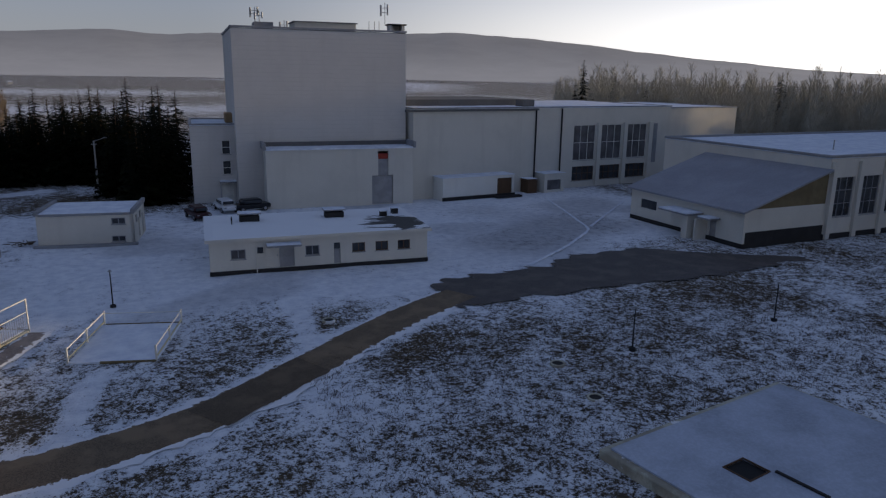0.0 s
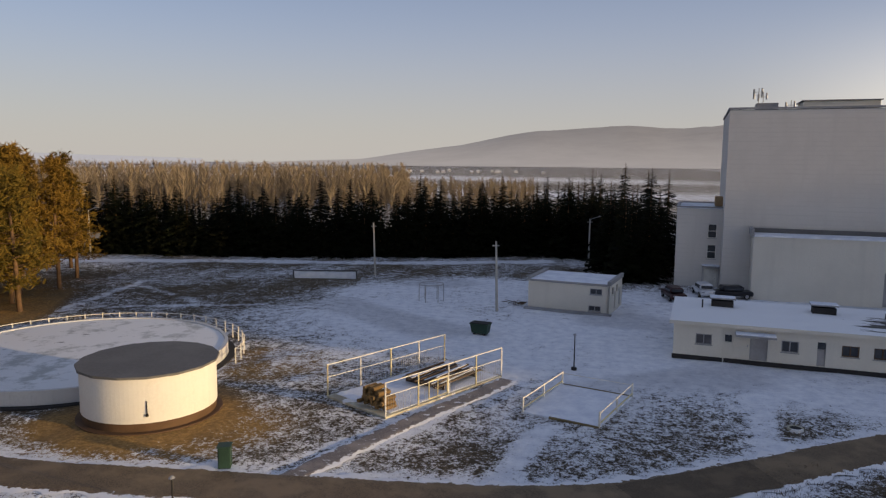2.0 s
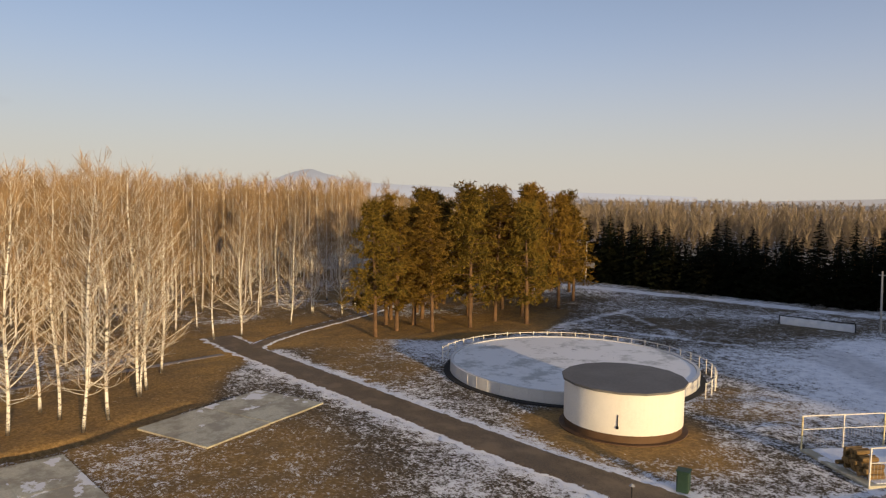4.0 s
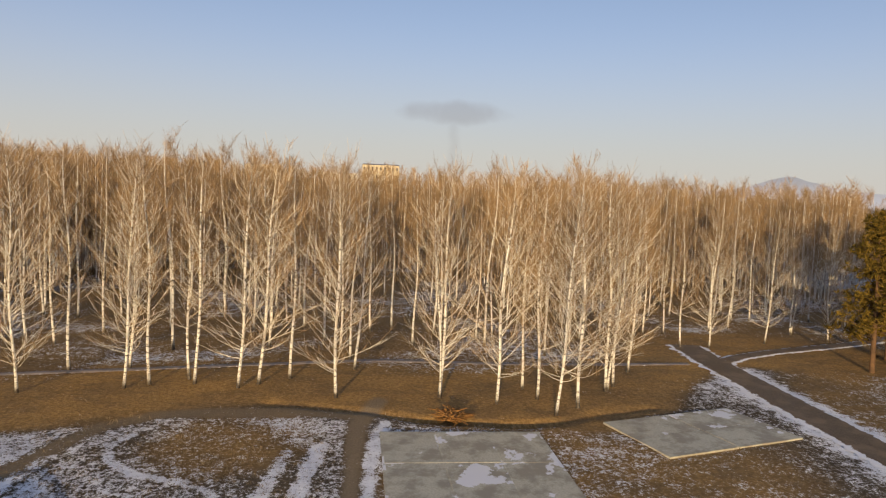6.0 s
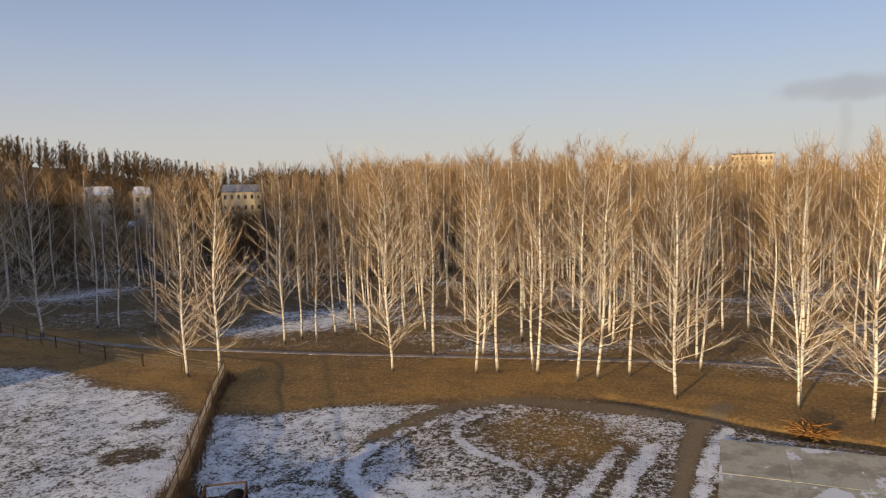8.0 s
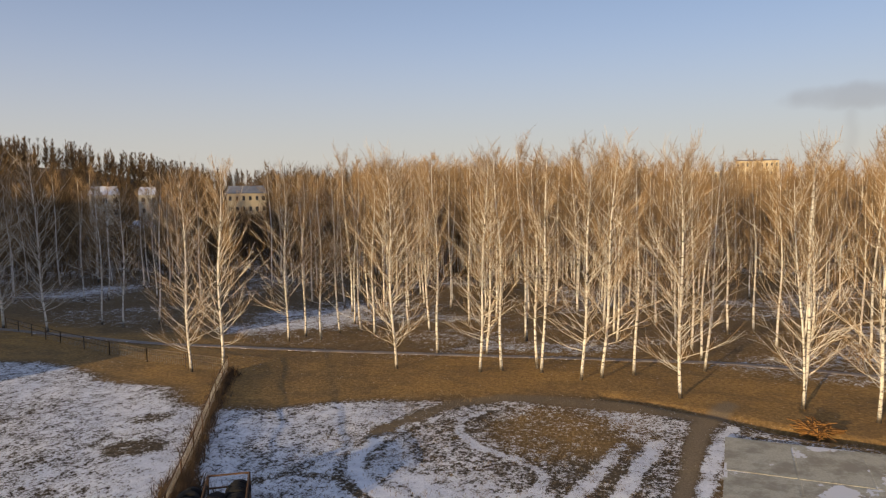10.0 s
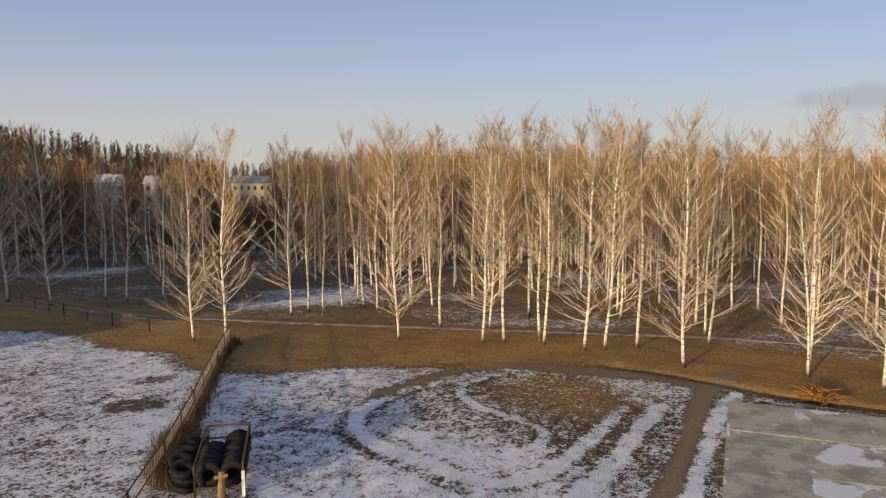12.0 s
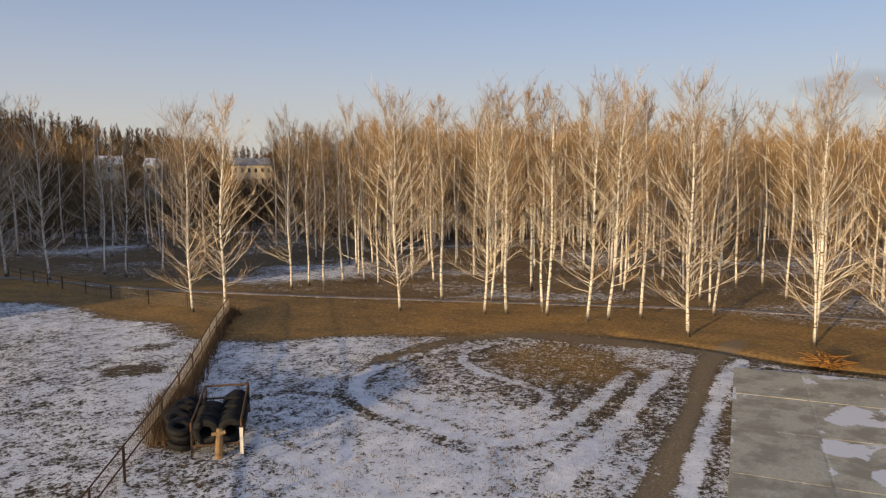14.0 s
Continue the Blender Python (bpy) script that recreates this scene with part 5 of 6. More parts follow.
def east_plot(rng):
    """Plan points of an unseen wood east of the theatre, added to shade it."""
    return rng.uniform(122, 162), rng.uniform(25, 70)


far_wood("woodland", 900, east_plot, 24.0, 59, "unseen bare wood added east of the theatre for its shade", M_DARKTWIG, 70, 0.09, 0.09, low=0.05)
far_wood("thicket", 1500, polar(-122, -60, 98, 160), 6.5, 54, "brown undergrowth of thin saplings", M_FARTWIG, 26, 0.022, 0.025, low=0.1)
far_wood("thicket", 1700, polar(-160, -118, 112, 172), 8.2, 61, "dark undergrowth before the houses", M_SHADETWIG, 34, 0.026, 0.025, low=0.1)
far_wood("thicket", 420, polar(-136, -122, 165, 196), 8.6, 63, "brown undergrowth below the ochre house", M_FARTWIG, 60, 0.034, 0.03, low=0.05)


def spruce_mesh(seed, height, width):
    """A dense spruce: drooping boughs in whorls, each a fringe of needle sprays."""
    rng = random.Random(seed)
    V, F, CV, CF = [], [], [], []
    tube(V, F, [Vector((0, 0, -0.2)), Vector((0, 0, height * 0.5)), Vector((0, 0, height))], [0.17, 0.1, 0.015], 6)
    z = height * 0.05
    while z < height * 0.985:
        s = z / height
        R = width * (1 - s) ** 0.9 + 0.12
        for i in range(int(8 + 7 * (1 - s))):
            a = rng.uniform(0, 6.283)
            r = R * rng.uniform(0.68, 1.12)
            c = Vector((math.cos(a), math.sin(a), 0))
            side = Vector((-c.y, c.x, 0))
            p0 = Vector((0, 0, z + rng.uniform(-0.15, 0.15)))
            for k in range(5):
                f0, f1 = k / 5, (k + 1.4) / 5
                w = 0.30 * r * (1 - 0.55 * f0) * rng.uniform(0.7, 1.2)
                a0 = p0 + c * r * f0 + Vector((0, 0, -0.32 * r * f0 + 0.10 * r * f0 * f0))
                a1 = p0 + c * r * min(1.05, f1) + Vector((0, 0, -0.32 * r * f1 + 0.12 * r * f1 * f1))
                for sgn in (-1, 1):
                    i0 = len(CV)
                    tip = a0.lerp(a1, 0.75) + side * sgn * w + Vector((0, 0, rng.uniform(-0.3, -0.02) * r * 0.6))
                    CV.extend([tuple(a0), tuple(a1), tuple(tip)])
                    CF.append((i0, i0 + 1, i0 + 2))
        z += 0.30 + 0.14 * (1 - s)
    return V, F, CV, CF


def conifer(name, m, mesh, label, group, leaf, bark):
    V, F, CV, CF = mesh
    t = thing(name, m, label, "tree", group)
    raw("trunk", V, F, bark, t, smooth=True)
    raw("crown", CV, CF, leaf, t)
    return t


spruces = [spruce_mesh(61, 10.2, 2.9), spruce_mesh(62, 9.2, 2.6), spruce_mesh(63, 11.0, 2.6), spruce_mesh(64, 8.6, 2.8)]
ROW = [(-82, 99), (-72, 100), (-56, 101.4), (-45, 103), (-33, 106), (-20, 109.5), (-8, 116.5), (0, 120), (8, 128)]
made_sp = {}


def spruce_at(x, y, s, k):
    m = pose(x, y, -0.05, 0, 0, rng.uniform(0, 360))
    if k not in made_sp:
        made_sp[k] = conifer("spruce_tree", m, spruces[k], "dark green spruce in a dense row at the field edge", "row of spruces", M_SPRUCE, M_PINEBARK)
        made_sp[k].scale = (s, s, s)
    else:
        copy_thing(made_sp[k], m).scale = (s, s, s)


for (x0, y0), (x1, y1) in zip(ROW[:-1], ROW[1:]):
    n = int(math.hypot(x1 - x0, y1 - y0) / 2.1)
    for i in range(n):
        for back in (0, 1, 2):
            u = (i + rng.uniform(-0.3, 0.3)) / n
            spruce_at(x0 + (x1 - x0) * u + rng.gauss(0, 0.4), y0 + (y1 - y0) * u + back * rng.uniform(2, 4), rng.uniform(0.92, 1.2), rng.randrange(4))
for x, y, s in ((6.2, 96, 1.3), (8.8, 99, 1.4), (3.6, 100, 1.22), (5.2, 91.5, 1.05), (10.4, 104, 1.25), (7.4, 105, 1.3), (4.4, 109, 1.3), (1.2, 112, 1.25), (-2.4, 113, 1.25), (-5.8, 115, 1.2), (-9.2, 113.4, 1.2),
                (-12.6, 112.5, 1.15), (9.4, 112, 1.35), (6.2, 116, 1.35), (2.6, 121, 1.3), (12.2, 110, 1.3), (-15.8, 111.5, 1.1), (-1.0, 119, 1.3), (8.2, 92.4, 1.1)):
    spruce_at(x, y, s, rng.randrange(3))
for x, y, s in ((92, 118, 1.75), (104, 122, 1.6), (120, 128, 1.5), (111, 120, 1.4), (128, 118, 1.5), (134, 104, 1.6), (139, 98, 1.45), (98, 128, 1.5)):
    spruce_at(x, y, s, rng.randrange(3))


def pine_mesh(seed, height):
    """A young pine with tufted needle clumps on rising limbs."""
    rng = random.Random(seed)
    V, F, CV, CF = [], [], [], []
    top = Vector((rng.gauss(0, 0.3), rng.gauss(0, 0.3), height))
    tube(V, F, [Vector((0, 0, -0.2)), Vector((0.05, 0.1, height * 0.4)), top], [0.2, 0.14, 0.03], 7)
    for i in range(74):
        s = 0.16 + 0.83 * (i + rng.random()) / 74
        p = Vector((0, 0, 0)).lerp(top, s)
        az = rng.uniform(0, 6.283)
        ln = (3.0 * (1 - s) ** 0.75 * (0.5 + 0.5 * min(1, s * 4)) + 0.3) * rng.uniform(0.45, 1.25)
        e = p + Vector((math.cos(az) * ln, math.sin(az) * ln, ln * rng.uniform(0.05, 0.5)))
        tube(V, F, [p, e], [0.04, 0.012], 3)
        for j in range(11):
            c = p.lerp(e, rng.uniform(0.3, 1.08)) + Vector((rng.gauss(0, 0.26), rng.gauss(0, 0.26), rng.gauss(0.05, 0.2)))
            for k in range(7):
                d = Vector((rng.gauss(0, 1), rng.gauss(0, 1), rng.gauss(0.35, 0.8))).normalized() * rng.uniform(0.3, 0.6)
                w = d.orthogonal().normalized() * 0.055
                i0 = len(CV)
                CV.extend([tuple(c - w), tuple(c + w), tuple(c + d)])
                CF.append((i0, i0 + 1, i0 + 2))
    return V, F, CV, CF


pines = [pine_mesh(71, 11.5), pine_mesh(72, 10.4), pine_mesh(73, 12.2)]
made_p = {}
for x, y, k, s in ((-57.4, 40.4, 0, 0.92), (-60.0, 47.4, 1, 1.0), (-55.2, 51.6, 2, 0.95), (-58.6, 44.0, 1, 0.95), (-62.2, 45.2, 2, 0.9), (-56.6, 56.8, 0, 1.0), (-53.2, 58.6, 1, 1.0),
                   (-63.0, 51.0, 0, 1.0), (-61.0, 56.6, 2, 1.0), (-57.2, 62.0, 1, 1.02), (-64.2, 60.0, 0, 1.0), (-60.2, 66.4, 2, 1.0), (-66.0, 67.0, 1, 1.0), (-63.6, 72.4, 0, 1.0), (-68.5, 76.0, 2, 0.95),
                   (-66.5, 53.0, 2, 0.95), (-70.2, 60.5, 1, 1.0), (-56.0, 46.8, 0, 0.9),
                   (-64.6, 47.6, 1, 0.92), (-67.6, 57.0, 0, 0.98), (-62.0, 63.4, 2, 0.98), (-58.2, 70.0, 0, 0.98), (-66.4, 71.6, 2, 1.0), (-70.6, 69.0, 1, 1.0), (-72.5, 80.5, 0, 1.0), (-61.5, 77.0, 1, 0.96), (-68.0, 84.0, 2, 0.96), (-74.8, 74.0, 2, 1.0)):
    m = pose(x, y, -0.05, 0, 0, rng.uniform(0, 360))
    if k not in made_p:
        made_p[k] = conifer("pine_tree", m, pines[k], "sunlit golden-green young pine", "pines by the basin", M_PINE, M_PINEBARK)
        made_p[k].scale = (s * 1.32, s * 1.32, s * 1.3)
    else:
        copy_thing(made_p[k], m).scale = (s * 1.32, s * 1.32, s * 1.3)

# ---- distance ----


def ridge(name, dist, profile, material, label, depth=900.0, seed=1):
    """A far hill range: height angle against bearing, with a gently broken crest."""
    verts, faces = [], []
    a0, a1 = profile[0][0], profile[-1][0]
    n = 160
    for i in range(n + 1):
        a = a0 + (a1 - a0) * i / n
        h = np.interp(a, [p[0] for p in profile], [p[1] for p in profile])
        z = dist * math.tan(radians(h)) * (1 + 0.05 * noise.noise((a * 0.25, seed, 0)) + 0.02 * noise.noise((a * 1.6, seed, 4)))
        c, s = math.sin(radians(a)), math.cos(radians(a))
        for k in range(7):
            f = k / 6
            r = dist - depth * (1 - f)
            verts.append((c * r, s * r, -3 + (z + 3) * smooth(0, 1, np.array(f)).item() + 6 * noise.noise((a * 0.4, f * 3, seed))* f * (1 - f)))
        verts.append((c * (dist + 200), s * (dist + 200), -3))
    for i in range(n):
        for k in range(7):
            p = i * 8 + k
            faces.append((p, p + 8, p + 9, p + 1))
    return tagged(raw(name, verts, faces, material, smooth=True), label, "hills", kind="structure")


# these slopes emit: the haze before them is put into the emission colour
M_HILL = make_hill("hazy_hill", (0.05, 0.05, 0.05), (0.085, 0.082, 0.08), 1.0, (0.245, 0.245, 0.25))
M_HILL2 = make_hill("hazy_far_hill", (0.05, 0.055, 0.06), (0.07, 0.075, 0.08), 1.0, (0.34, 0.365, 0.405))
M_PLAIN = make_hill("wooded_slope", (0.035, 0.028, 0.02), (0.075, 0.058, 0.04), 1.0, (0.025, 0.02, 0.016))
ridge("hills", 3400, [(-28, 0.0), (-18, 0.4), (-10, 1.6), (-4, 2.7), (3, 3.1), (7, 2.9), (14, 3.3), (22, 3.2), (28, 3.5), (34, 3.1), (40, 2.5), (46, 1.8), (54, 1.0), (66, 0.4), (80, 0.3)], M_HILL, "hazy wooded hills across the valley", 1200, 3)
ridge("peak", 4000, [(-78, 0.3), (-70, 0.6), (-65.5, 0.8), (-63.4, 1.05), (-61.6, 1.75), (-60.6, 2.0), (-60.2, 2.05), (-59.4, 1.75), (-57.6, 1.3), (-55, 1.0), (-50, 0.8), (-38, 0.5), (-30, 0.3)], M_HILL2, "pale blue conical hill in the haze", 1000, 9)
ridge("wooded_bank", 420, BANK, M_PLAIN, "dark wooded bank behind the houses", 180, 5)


def house(name, x, y, w, d, h, turn, wall, roof, label, rows=1, cols=4):
    b = thing(name, pose(x, y, 0, 0, 0, turn), label, "house")
    wins = []
    for j in range(rows):
        for i in range(cols):
            u = w * (i + 0.3) / cols
            wins.append((u, u + w * 0.4 / cols, h * (j + 0.35) / rows, h * (j + 0.75) / rows))
    shell(b, w, d, -0.5, h, wins, wall, 0.3)
    for k in wins:
        window(b, *k, 0, M_GLASS, M_TRIM, (2, 1), 0.12)
    r = min(h * 0.32, 2.3) if h < 13 else 0.8
    raw("roof", [(-0.4, -0.4, h), (w + 0.4, -0.4, h), (w + 0.4, d + 0.4, h), (-0.4, d + 0.4, h), (0.6, d / 2, h + r), (w - 0.6, d / 2, h + r)],
        [(0, 1, 5, 4), (2, 3, 4, 5), (1, 2, 5), (3, 0, 4), (3, 2, 1, 0)], roof, b)
    boxed("chimney", (w * 0.6, w * 0.6 + 0.7, d / 2 - 0.3, d / 2 + 0.4, h, h + r + 1.0), M_BROWN, b)
    return b


def facing(x, y):
    return math.degrees(math.atan2(-x, y)) + 0.0


M_YELLOWWALL = make_plaster("ochre_plaster", (0.62, 0.53, 0.38))
M_SLATE = plain("slate_roof", (0.20, 0.22, 0.26), 0.7)
for x, y, w, d, h, wall, rows, cols, lab in (
        (-162.7, -147.1, 11.5, 9, 12.6, M_YELLOWWALL, 4, 6, "ochre house with slate-grey roof behind the birches"),
        (-128, -162, 7.4, 8, 12.8, M_WALL, 4, 3, "white house with snowy roof among trees"),
        (-148, -166.8, 5.2, 8, 12.6, M_WALL, 4, 2, "narrow white house with snowy roof among trees"),
        (-118, -140, 8, 7, 5.0, M_WALL, 1, 3, "small white house with snowy roof"),
        (-470, -24, 24, 14, 27, M_YELLOWWALL, 5, 9, "ochre five-storey block in the distant town"),
        (-480, -54, 26, 13, 21, M_WALL, 4, 8, "white block in the distant town"),
        (-460, -98, 22, 12, 24, M_WALL, 4, 7, "white block in the distant town"),
        (-560, 212, 20, 12, 20, M_WALL, 4, 7, "pale block in the distant town"),
        (-560, 246, 18, 12, 17, M_WALL, 3, 6, "pale block in the distant town"),
        (-560, 290, 16, 12, 15, M_YELLOWWALL, 3, 6, "ochre block in the distant town")):
    house("house" if h < 13 else "apartment_block", x, y, w, d, h, facing(x, y), wall, M_SLATE if wall is M_YELLOWWALL else M_ROOFSNOW, lab, rows, cols)
rv = random.Random(9)
for i in range(16):
    a, r = radians(rv.uniform(-14.5, -2)), rv.uniform(900, 1150)
    x, y = math.sin(a) * r, math.cos(a) * r
    house("cottage", x, y, rv.uniform(4, 6), 5, rv.uniform(2.0, 2.6), facing(x, y), M_POOL, M_ROOFSNOW, "far village cottage with snowy roof", 1, 3)

# ---- small things ----


def pen():
    """Two rows of pipe railing along a slab with stacked timber and logs."""
    b = thing("railed_slab", pose(-10.7, 38.6, 0, 0, 0, -31), "concrete slab between white and yellow pipe railings", "enclosure")
    # local x across (to the left is -), local y along the slab
    Lg, Wd = 11.0, 5.4
    boxed("slab", (-Wd, 0, 0, Lg, -0.1, 0.06), M_CONCRETE, b, 0.02)
    boxed("snow_layer", (-Wd + 0.2, -0.2, 0.6, Lg - 0.2, 0.06, 0.1), M_ROOFSNOW, b, 0.02)
    for x in (-Wd + 0.05, -0.05):
        for i in range(5):
            y = 0.05 + (Lg - 0.1) * i / 4
            boxed("post", (x - 0.04, x + 0.04, y - 0.04, y + 0.04, 0.06, 2.05), M_WHITEMETAL if (i + (x > -1)) % 2 else M_YELLOW, b, 0.008)
        rods("top_rail", [((x, 0, 2.05), (x, Lg, 2.05))], 0.036, M_WHITEMETAL, b)
        rods("rail", [((x, 0, 1.25), (x, Lg, 1.25))], 0.026, M_WHITEMETAL, b)
        mesh = [((x, y, 0.1), (x, y + 0.001, 1.2)) for y in np.arange(0.3, Lg, 0.2)]
        rods("wire_panel", mesh, 0.010, M_STEEL, b, sides=3)
    bm = bmesh.new()
    for a, c in (((-0.05, 3.7, 0.2), (-0.05, 3.7, 1.3)), ((-0.05, 5.4, 0.2), (-0.05, 5.4, 1.3)), ((-0.05, 3.7, 1.3), (-0.05, 5.4, 1.3)), ((-0.05, 3.7, 0.2), (-0.05, 5.4, 0.2)), ((-0.05, 4.5, 0.2), (-0.05, 4.5, 1.3))):
        rod(bm, a, c, 0.04)
    part("gate", bm, M_YELLOW, b)
    return b


railed = pen()
RM = railed.matrix_world.copy()


def timber_stack():
    """Loose boards laid side by side over two bearers."""
    b = thing("timber_stack", RM @ pose(-2.5, 7.6, 0.1, 0, 0, 6), "stack of dark boards dusted with snow on the slab", "timber")
    r = random.Random(3)
    for y in (-1.9, 1.7):
        boxed("bearer", (-1.6, 1.6, y - 0.08, y + 0.08, 0.0, 0.3), M_BUSH, b, 0.01)
    for i in range(16):
        x = -1.5 + 0.2 * i + r.uniform(-0.03, 0.03)
        z = 0.3 + (0.12 if i % 3 == 1 else 0.0)
        a, c = -2.4 + r.uniform(-0.5, 0.4), 2.2 + r.uniform(-0.6, 0.5)
        spin = Matrix.Rotation(radians(r.uniform(-3, 3)), 3, "Z")
        bm = box(bmesh.new(), x - 0.085, x + 0.085, a, c, z, z + 0.1, 0.012)
        bmesh.ops.rotate(bm, verts=bm.verts, cent=(x, 0, z), matrix=spin)
        o = part("board", bm, M_BUSH, b)
        if i % 2 == 0:
            bm = box(bmesh.new(), x - 0.07, x + 0.07, a + r.uniform(0.1, 0.8), c - r.uniform(0.1, 1.2), z + 0.102, z + 0.135, 0.01)
            bmesh.ops.rotate(bm, verts=bm.verts, cent=(x, 0, z), matrix=spin)
            part("snow_layer", bm, M_ROOFSNOW, o)


timber_stack()


def log_heap():
    """Short sawn logs heaped against the railing, ends showing."""
    b = thing("log_heap", RM @ pose(-1.5, 1.0, 0.1), "heap of sawn tan logs stacked on the slab", "logs")
    r = random.Random(4)
    for row, count in enumerate((9, 8, 7, 5, 3)):
        for i in range(count):
            x = -1.35 + 0.27 * i + 0.135 * row + r.uniform(-0.04, 0.04)
            y, z, ra = r.uniform(-0.2, 0.2), 0.14 + 0.225 * row, r.uniform(0.11, 0.14)
            part("log", rod(bmesh.new(), (x, y - 0.45, z), (x + r.uniform(-0.05, 0.05), y + 0.5, z + r.uniform(-0.02, 0.03)), ra, 9), M_LOG, b)


log_heap()


def sand_court():
    b = thing("railed_court", pose(1.4, 39.7, 0, 0, 0, -20), "small square sand court with low white railings under snow", "enclosure")
    Lg, Wd = 6.2, 4.7
    boxed("snow_bed", (-Wd, 0, 0, Lg, -0.08, 0.05), M_ROOFSNOW, b, 0.02)
    for x in (-Wd, 0.0):
        rods("rail", [((x, 0, 0.85), (x, Lg, 0.85))], 0.035, M_WHITEMETAL, b)
        rods("rail", [((x, 0, 0.25), (x, Lg, 0.25))], 0.05, M_YELLOW, b)
        for y in (0, Lg / 2, Lg):
            boxed("post", (x - 0.05, x + 0.05, y - 0.05, y + 0.05, 0, 0.95), M_WHITEMETAL, b, 0.01)
    boxed("kerb", (-Wd, 0, Lg, Lg + 0.1, -0.05, 0.09), M_OLIVE, b, 0.01)
    boxed("kerb", (-Wd + 1.7, 0, -0.1, -0.003, -0.05, 0.09), M_OLIVE, b, 0.01)
    rods("rail", [((-Wd, Lg, 0.8), (0, Lg, 0.8))], 0.028, M_WHITEMETAL, b)


sand_court()


def lamp(x, y, h, name="lamp_post", globe=True, label="short dark lamp post standing in the snow"):
    b = thing(name, pose(x, y, 0), label, "lamp", "park lamps")
    bm = bmesh.new()
    rod(bm, (0, 0, -0.1), (0, 0, h), 0.05, 8, 0.035)
    rod(bm, (0, 0, -0.1), (0, 0, 0.12), 0.2, 8)
    part("pole", bm, M_PLINTH, b)
    bm = bmesh.new()
    rod(bm, (0, 0, h), (0, 0, h + 0.1), 0.15, 10, 0.05)
    part("lamp_head", bm, M_TRIM, b)


for x, y, h in ((-0.2, 51.0, 2.5), (26.9, 29.5, 2.6), (39.3, 29.4, 2.6), (-16.6, 26.4, 1.3)):
    lamp(x, y, h)


def street_pole(x, y, h, lean=0.0, light=False, brace=False):
    b = thing("street_lamp" if light else "utility_pole", pose(x, y, 0, 0, lean, 0), "tall grey street lamp on a concrete pole" if light else "tall concrete utility pole in the snow", "pole", "poles")
    bm = rod(bmesh.new(), (0, 0, -0.2), (0, 0, h), 0.15, 8, 0.09)
    part("pole", bm, M_POLE, b)
    if light:
        bm = rod(bmesh.new(), (0, 0, h - 0.1), (1.3, 0, h + 0.35), 0.04)
        arm = part("arm", bm, M_STEEL, b)
        boxed("lamp_head", (1.15, 1.85, -0.12, 0.12, h + 0.3, h + 0.45), M_STEEL, arm, 0.03)
    if brace:
        part("brace", rod(bmesh.new(), (-1.6, 0.2, -0.2), (-0.05, 0, h * 0.62), 0.09, 8), M_POLE, b)
        boxed("sign_board", (0.2, 1.8, -0.05, 0.05, h * 0.38, h * 0.5), M_TRIM, b, 0.01)
    else:
        boxed("insulator_bar", (-0.35, 0.35, -0.05, 0.05, h - 0.5, h - 0.4), M_STEEL, b)


street_pole(-8.1, 69.6, 7.0, -1.5)
street_pole(-26.4, 88.4, 6.8, -1.5)
street_pole(0.9, 101.0, 7.0, 0, True)
street_pole(-74.0, 95.6, 7.0, 0, True, True)
# wires from the pole to the hut
cu = bpy.data.curves.new("overhead_wire", "CURVE")
cu.dimensions, cu.bevel_depth = "3D", 0.018
for z0, z1 in ((4.6, 3.0), (4.4, 2.8)):
    sp = cu.splines.new("POLY")
    sp.points.add(8)
    for i in range(9):
        f = i / 8
        sp.points[i].co = (-8.1 + 2.9 * f, 69.6 + 2.7 * f, z0 + (z1 - z0) * f - 0.5 * math.sin(math.pi * f), 1)
cu.materials.append(M_PLINTH)
tagged(new("overhead_wire", cu), "black overhead wires from pole to hut", "cable")


def rubble(name, x, y, n, r, label, mat):
    V, F = [], []
    q = random.Random(int(x * 7 + y))
    for _ in range(n):
        a, d = q.uniform(0, 6.28), r * math.sqrt(q.random())
        p = Vector((x + math.cos(a) * d, y + math.sin(a) * d * 0.6, q.uniform(0, 0.25)))
        e = p + Vector((q.gauss(0, 0.45), q.gauss(0, 0.45), q.uniform(-0.1, 0.25)))
        tube(V, F, [p, e], [0.06, 0.03], 4)
    return tagged(raw(name, V, F, mat), label, "debris", kind="stuff")


rubble("branch_heap", -6.4, 73.6, 26, 1.2, "heap of cut branches beside the hut", M_BUSH)
rubble("branch_heap", -0.9, 97.6, 26, 1.6, "heap of branches by the street lamp", M_BUSH)


def goal():
    b = thing("football_goal", pose(-35.6, 83.4, 0, 0, 0, 9), "small white metal football goal on the field", "goal")
    rods("goal_frame", [((0, 0, 0), (0, 0, 1.0)), ((8.0, 0, 0), (8.0, 0, 1.0)), ((0, 0, 1.0), (8.0, 0, 1.0))], 0.06, M_PLINTH, b)
    boxed("snow_board", (0.1, 7.9, 0.1, 0.3, -0.05, 0.8), M_ROOFSNOW, b, 0.05)


goal()


def carousel():
    b = thing("playground_carousel", pose(-15.6, 73.4, 0), "round metal climbing frame on the playground", "play frame")
    part("hoop", ring(bmesh.new(), 1.27, 1.35, 1.75, 1.83, 24), M_STEEL, b)
    for i in range(6):
        a = radians(60 * i + 15)
        c, s = math.cos(a) * 1.31, math.sin(a) * 1.31
        part("leg", rod(bmesh.new(), (c, s, -0.1), (c, s, 1.8), 0.04), M_STEEL, b)


carousel()


